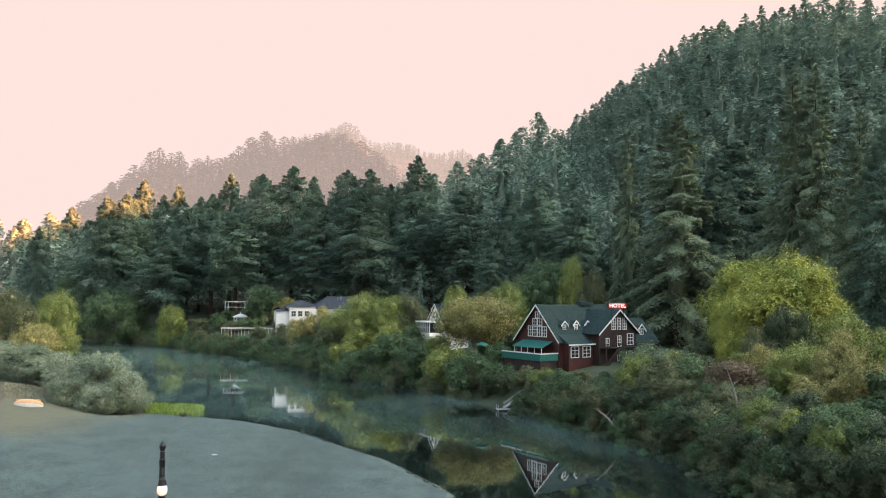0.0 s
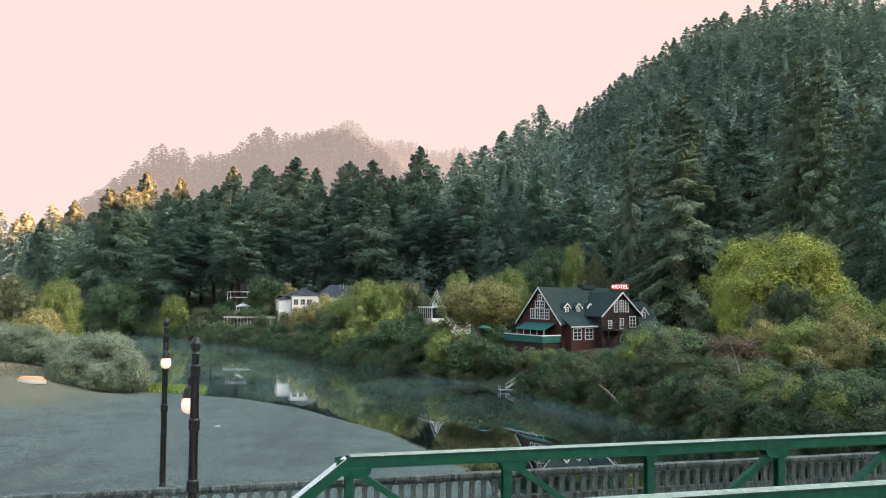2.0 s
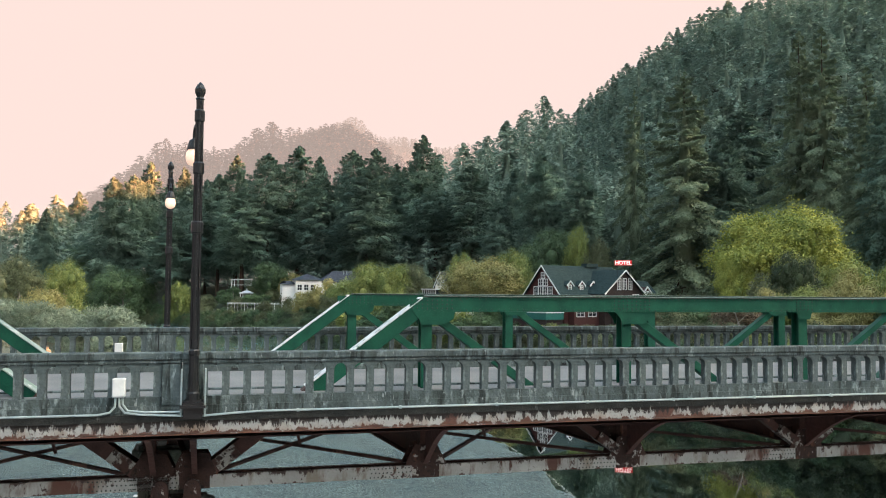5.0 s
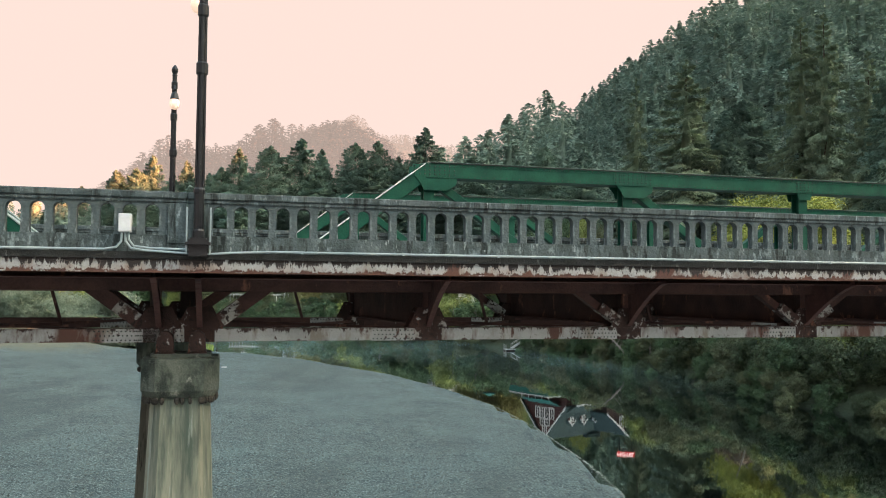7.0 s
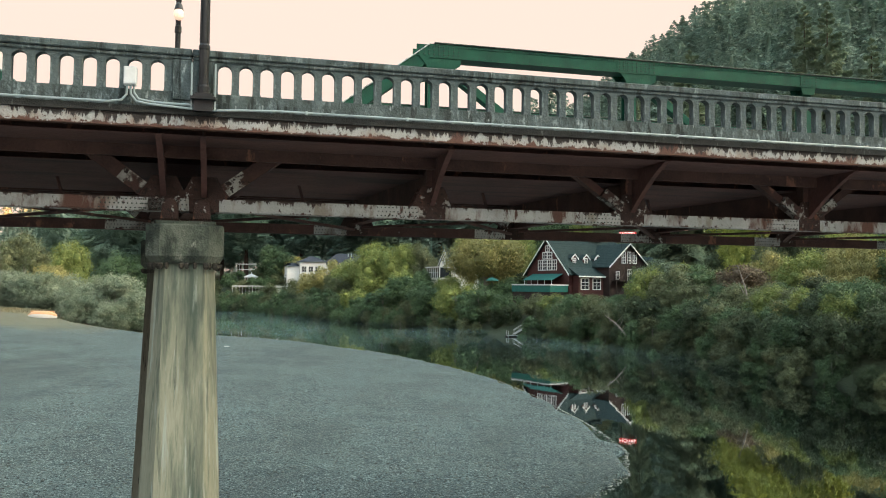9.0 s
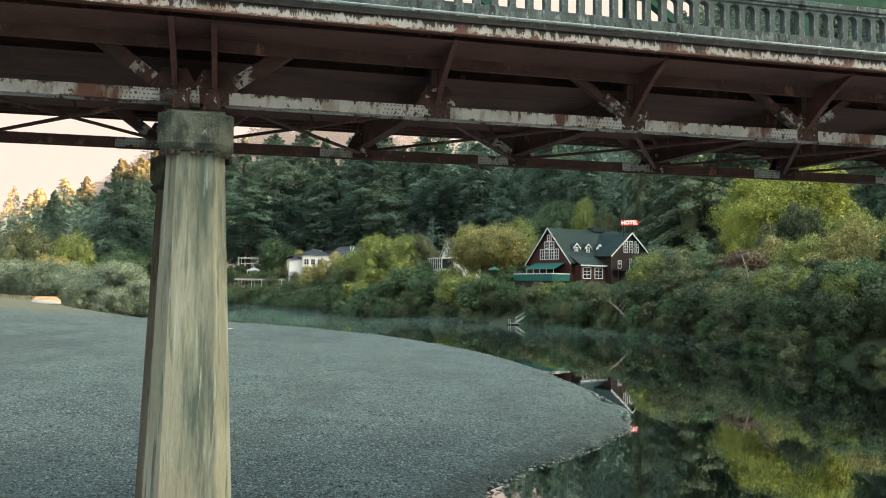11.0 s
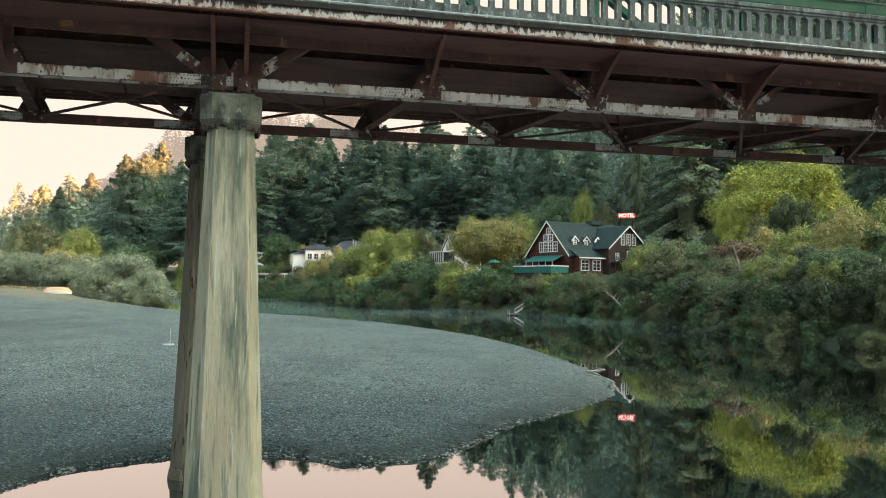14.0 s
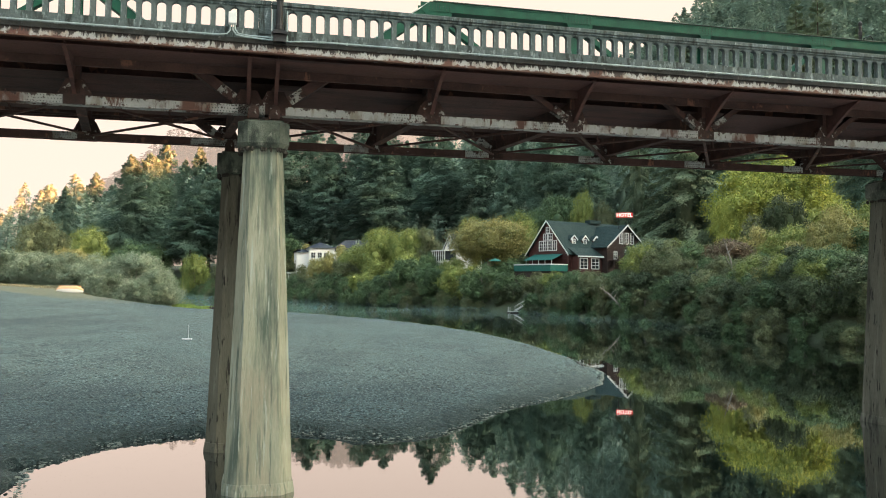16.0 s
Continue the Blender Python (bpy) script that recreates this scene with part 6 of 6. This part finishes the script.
part("canopy", Shape().turned([(1.7, 6.12), (1.1, 6.57), (0.05, 6.92)], n=8), TEAL, umbrella, "faded teal canopy")

# ---------- landing stage below the hotel ----------
dock = thing("landing_stage", pose(14.0, 178.4, 0, 0, 0, 8), "small grey wooden landing stage with a gangway", "dock")
for k in range(12):
    part("plank", Shape().box(-2.4 + 0.4 * k, -2.03 + 0.4 * k, -1.2, 1.0, 0.28, 0.34), GREY_WOOD, dock)
part("float", Shape().box(-2.4, 2.4, -1.0, 0.8, -0.2, 0.279), DARK_WOOD, dock)
for x in (-2.2, 2.2):
    for y in (-1.05, 0.9):
        part("mooring_post", Shape().tube([(x, y, -1.5), (x, y, 1.3)], [0.07, 0.07], 8), GREY_WOOD, dock)
gang = part("gangway", Shape().beam((-0.6, 0.9, 0.45), (4.8, 2.7, 3.5), 1.1, 0.12), GREY_WOOD, dock, "sloping grey gangway")
for sy in (-0.55, 0.55):
    part("handrail", Shape().beam((-0.6, 0.9 + sy, 1.4), (4.8, 2.7 + sy, 4.45), 0.07, 0.09), GREY_WOOD, gang)
    for t in (0.0, 0.25, 0.5, 0.75, 1.0):
        x, y, z = -0.6 + 5.4 * t, 0.9 + 1.8 * t + sy, 0.45 + 3.05 * t
        part("stanchion", Shape().box(x - 0.03, x + 0.03, y - 0.03, y + 0.03, z, z + 0.95), GREY_WOOD, gang)
part("white_post", Shape().tube([(5.3, 3.0, 2.0), (5.3, 3.0, 4.9)], [0.13, 0.13], 8), WHITE, dock)

# ---------- loose things on the bar ----------
def upturned_boat(x, y, turn):
    b = thing("rowing_boat", pose(x, y, ground_at(x, y), 0, 0, turn), "upturned rowing boat with orange bottom and white sides", "boat")
    n, L = 17, 5.7
    lower, upper = Shape(), Shape()
    for sh, (t0, t1) in ((lower, (0.0, 0.38)), (upper, (0.38, 1.0))):
        m = 9
        for i in range(n):
            u = -1 + 2 * i / (n - 1)
            half = 0.85 * (1 - abs(u) ** 2.6) ** 0.7 + 0.02
            top = 1.25 * (1 - 0.55 * abs(u) ** 3)
            for j in range(m):
                a = math.pi * (t0 / 2 + (t1 - t0) / 2 * j / (m - 1))
                sh.v.append((u * L / 2, half * math.cos(a) ** 0.7, top * math.sin(a)))
        for i in range(n - 1):
            for j in range(m - 1):
                sh.f.append((i * m + j, (i + 1) * m + j, (i + 1) * m + j + 1, i * m + j + 1))
        k = len(sh.v)
        sh.v += [(x_, -y_, z_) for x_, y_, z_ in sh.v[:k]]
        sh.f += [tuple(q + k for q in f[::-1]) for f in sh.f[:]]
    part("side_strakes", lower, HULL_WHITE, b, "white side planking", smooth=True)
    part("bottom", upper, HULL_ORANGE, b, "faded orange bottom", smooth=True)
    part("keel", Shape().box(-2.3, 2.3, -0.04, 0.04, 0.7, 1.28), HULL_ORANGE, b)


upturned_boat(-73.0, 148.5, -8)


def white_board(x, y, w, d, stick):
    b = thing("white_board", pose(x, y, ground_at(x, y), 0, 0, 5), "flat white board lying on the gravel", "board", "boards on the gravel")
    part("panel", Shape().box(-w / 2, w / 2, -d / 2, d / 2, 0.02, 0.12), WHITE, b, "", 0.01)
    if stick:
        part("stick", Shape().tube([(0.1, 0, 0.1), (0.13, 0.02, 1.2)], [0.018, 0.012], 6), WHITE, b)


white_board(-32.4, 120.7, 0.7, 0.4, False)
white_board(-20.9, 58.0, 0.75, 0.35, True)

rng_d = random.Random(8)
wood = thing("driftwood_pile", pose(-49.5, 160.5, ground_at(-49.5, 160.5)), "dark tangle of driftwood on the gravel bar", "driftwood")
for k in range(9):
    a, l = rng_d.random() * 6.28, rng_d.uniform(0.5, 1.7)
    part("branch", Shape().tube([(0, 0, 0.1), (math.cos(a) * l * 0.5, math.sin(a) * l * 0.5, rng_d.uniform(0.1, 0.9)), (math.cos(a) * l, math.sin(a) * l, rng_d.uniform(0.05, 0.8))], [0.13, 0.09, 0.03], 6), DARK_WOOD, wood)

# leaning dead trunks among the bushes
for x, y, z, dx, h in ((45.0, 124.0, 2.0, -3.2, 12.0), (30.5, 141.0, 1.0, -5.0, 5.0), (39.0, 133.0, 2.0, 1.5, 8.0)):
    snag = thing("bare_trunk", pose(x, y, z), "pale leaning bare trunk among the bushes", "dead tree", "bare trunks")
    part("trunk", Shape().tube([(0, 0, -1), (dx * 0.3, -0.4, h * 0.4), (dx * 0.65, -0.9, h * 0.75), (dx, -1.2, h)], [0.22, 0.18, 0.12, 0.03], 8), GREY_BARK, snag)
    for k in range(4):
        t = 0.4 + 0.13 * k
        part("limb", Shape().tube([(dx * t, -t, h * t), (dx * t + rng_d.uniform(-1.6, 1.6), -t - 0.6, h * t + 1.6)], [0.08, 0.015], 6), GREY_BARK, snag)

# grass at the tip by the willows, and pale stones standing in for waterline froth
def grass_patch(name, label, x0, x1, y0, y1, count, length, mat, seed):
    rng = np.random.default_rng(seed)
    x, y = rng.uniform(x0, x1, count), rng.uniform(y0, y1, count)
    keep = ((x - (x0 + x1) / 2) / (x1 - x0) * 2) ** 2 + ((y - (y0 + y1) / 2) / (y1 - y0) * 2) ** 2 < rng.uniform(0.5, 1.1, count)
    x, y = x[keep], y[keep]
    z = np.maximum(ground_height(x, y), 0) + length * 0.4
    n = len(x)
    along = unit(rng.standard_normal((n, 3)) * 0.35 + np.array([0, 0, 1.0]))
    across = unit(np.cross(along, rng.standard_normal((n, 3))))
    ln = length * rng.uniform(0.6, 1.4, n)
    v, q = cards(np.stack([x, y, z], 1), along, across, ln, ln * 0.22)
    tagged(new(name, fast_mesh(name, v, q, mat)), label, "grass", kind="stuff")


grass_patch("river_grass", "bright green grass at the water's edge", -61, -49, 164, 180, 7000, 1.0, GRASS, 51)
grass_patch("dry_grass", "dry tan grass beside the gravel", -112, -70, 148, 178, 7000, 0.5, DRY_GRASS, 52)


def stones(name, label, points, lo, hi, seed, mat):
    rng = np.random.default_rng(seed)
    base = np.array([(1, 0, 0), (0, 1, 0), (-1, 0, 0), (0, -1, 0), (0.6, 0.6, 0.62), (-0.6, 0.6, 0.58), (-0.6, -0.6, 0.62), (0.6, -0.6, 0.55)], float)
    quad = np.array([(0, 1, 5, 4), (1, 2, 6, 5), (2, 3, 7, 6), (3, 0, 4, 7), (4, 5, 6, 7)])
    vs, qs = [], []
    for k, (x, y, z) in enumerate(points):
        s = rng.uniform(lo, hi) * np.array([rng.uniform(0.7, 1.3), rng.uniform(0.7, 1.3), rng.uniform(0.4, 0.8)])
        a = rng.random() * 6.28
        r = np.array([[math.cos(a), -math.sin(a), 0], [math.sin(a), math.cos(a), 0], [0, 0, 1]])
        vs.append((base + rng.standard_normal(base.shape) * 0.12) * s @ r.T + (x, y, z - 0.02))
        qs.append(quad + 8 * k)
    tagged(new(name, fast_mesh(name, np.concatenate(vs), np.concatenate(qs), mat)), label, "stones", kind="stuff")


rng_s = np.random.default_rng(61)
ex, ey = [], []
for (ax, ay), (bx, by) in zip(BAR[3:25], BAR[4:26]):
    length = math.hypot(bx - ax, by - ay)
    for _ in range(int(length * 16)):
        t, off = rng_s.random(), rng_s.normal(0.10, 0.16)
        ex.append(ax + (bx - ax) * t - (by - ay) / length * off)
        ey.append(ay + (by - ay) * t + (bx - ax) / length * off)
ez = np.maximum(ground_height(np.array(ex), np.array(ey)), -0.05)
stones("shore_stones", "pale stones in place of froth along the waterline", list(zip(ex, ey, ez)), 0.025, 0.085, 62, STONE)
bx_, by_ = rng_s.uniform(-30, 11, 30000), rng_s.uniform(18, 75, 30000)
bz_ = ground_height(bx_, by_)
keep = (bz_ > 0.1) & (rng_s.random(30000) < 12 / by_)
stones("loose_cobbles", "loose grey cobbles scattered over the gravel bar", list(zip(bx_[keep], by_[keep], bz_[keep])), 0.04, 0.11, 63, COBBLE)


# ---------- mist over the river ----------
MIST = bpy.data.materials.new("thin_white_mist")
MIST.use_nodes = True
n_, l_ = MIST.node_tree.nodes, MIST.node_tree.links
n_.remove(n_["Principled BSDF"])
m_co, m_stretch, m_noise, m_map, m_at, m_mul, m_mix = (n_.new("ShaderNode" + k) for k in ("TexCoord", "Mapping", "TexNoise", "MapRange", "Attribute", "Math", "MixShader"))
m_clear, m_white = n_.new("ShaderNodeBsdfTransparent"), n_.new("ShaderNodeBsdfDiffuse")
m_white.inputs["Color"].default_value = (0.46, 0.74, 0.73, 1)
m_stretch.inputs["Scale"].default_value = (0.05, 0.022, 0.6)
m_noise.inputs["Scale"].default_value, m_noise.inputs["Detail"].default_value, m_noise.inputs["Distortion"].default_value = 1.0, 4, 0.8
m_map.inputs["From Min"].default_value, m_map.inputs["From Max"].default_value, m_map.inputs["To Max"].default_value = 0.36, 0.70, 0.042
m_at.attribute_name, m_mul.operation = "thickness", "MULTIPLY"
l_.new(m_co.outputs["Object"], m_stretch.inputs["Vector"])
l_.new(m_stretch.outputs[0], m_noise.inputs["Vector"])
l_.new(m_noise.outputs[0], m_map.inputs["Value"])
l_.new(m_map.outputs[0], m_mul.inputs[0])
l_.new(m_at.outputs["Fac"], m_mul.inputs[1])
l_.new(m_mul.outputs[0], m_mix.inputs[0])
l_.new(m_clear.outputs[0], m_mix.inputs[1])
l_.new(m_white.outputs[0], m_mix.inputs[2])
l_.new(m_mix.outputs[0], n_["Material Output"].inputs["Surface"])


def river_mist(height, seed):
    """A thin patchy layer of mist that floats over the water and thins out towards the open pool."""
    gx, gy = np.meshgrid(np.arange(-190, 70, 4.0), np.arange(40, 400, 4.0))
    rng = np.random.default_rng(seed)
    z = height + 0.08 * rng.standard_normal(gx.shape)
    wet = ramp(-ground_height(gx, gy), 0.0, 0.5)
    v = np.stack([gx, gy, z], -1).reshape(-1, 3)
    nx, ny = gx.shape[1], gx.shape[0]
    i = (np.arange(ny - 1)[:, None] * nx + np.arange(nx - 1)[None]).ravel()
    me = fast_mesh("river_mist", v, np.stack([i, i + 1, i + nx + 1, i + nx], 1), MIST)
    me.attributes.new("thickness", "FLOAT", "POINT").data.foreach_set("value", (wet * ramp(gy, 85, 200)).ravel().astype(np.float32))
    me.shade_smooth()
    tagged(new("river_mist", me), "thin white mist drifting low over the river", "mist", kind="stuff")


river_mist(0.35, 71)
river_mist(0.75, 72)
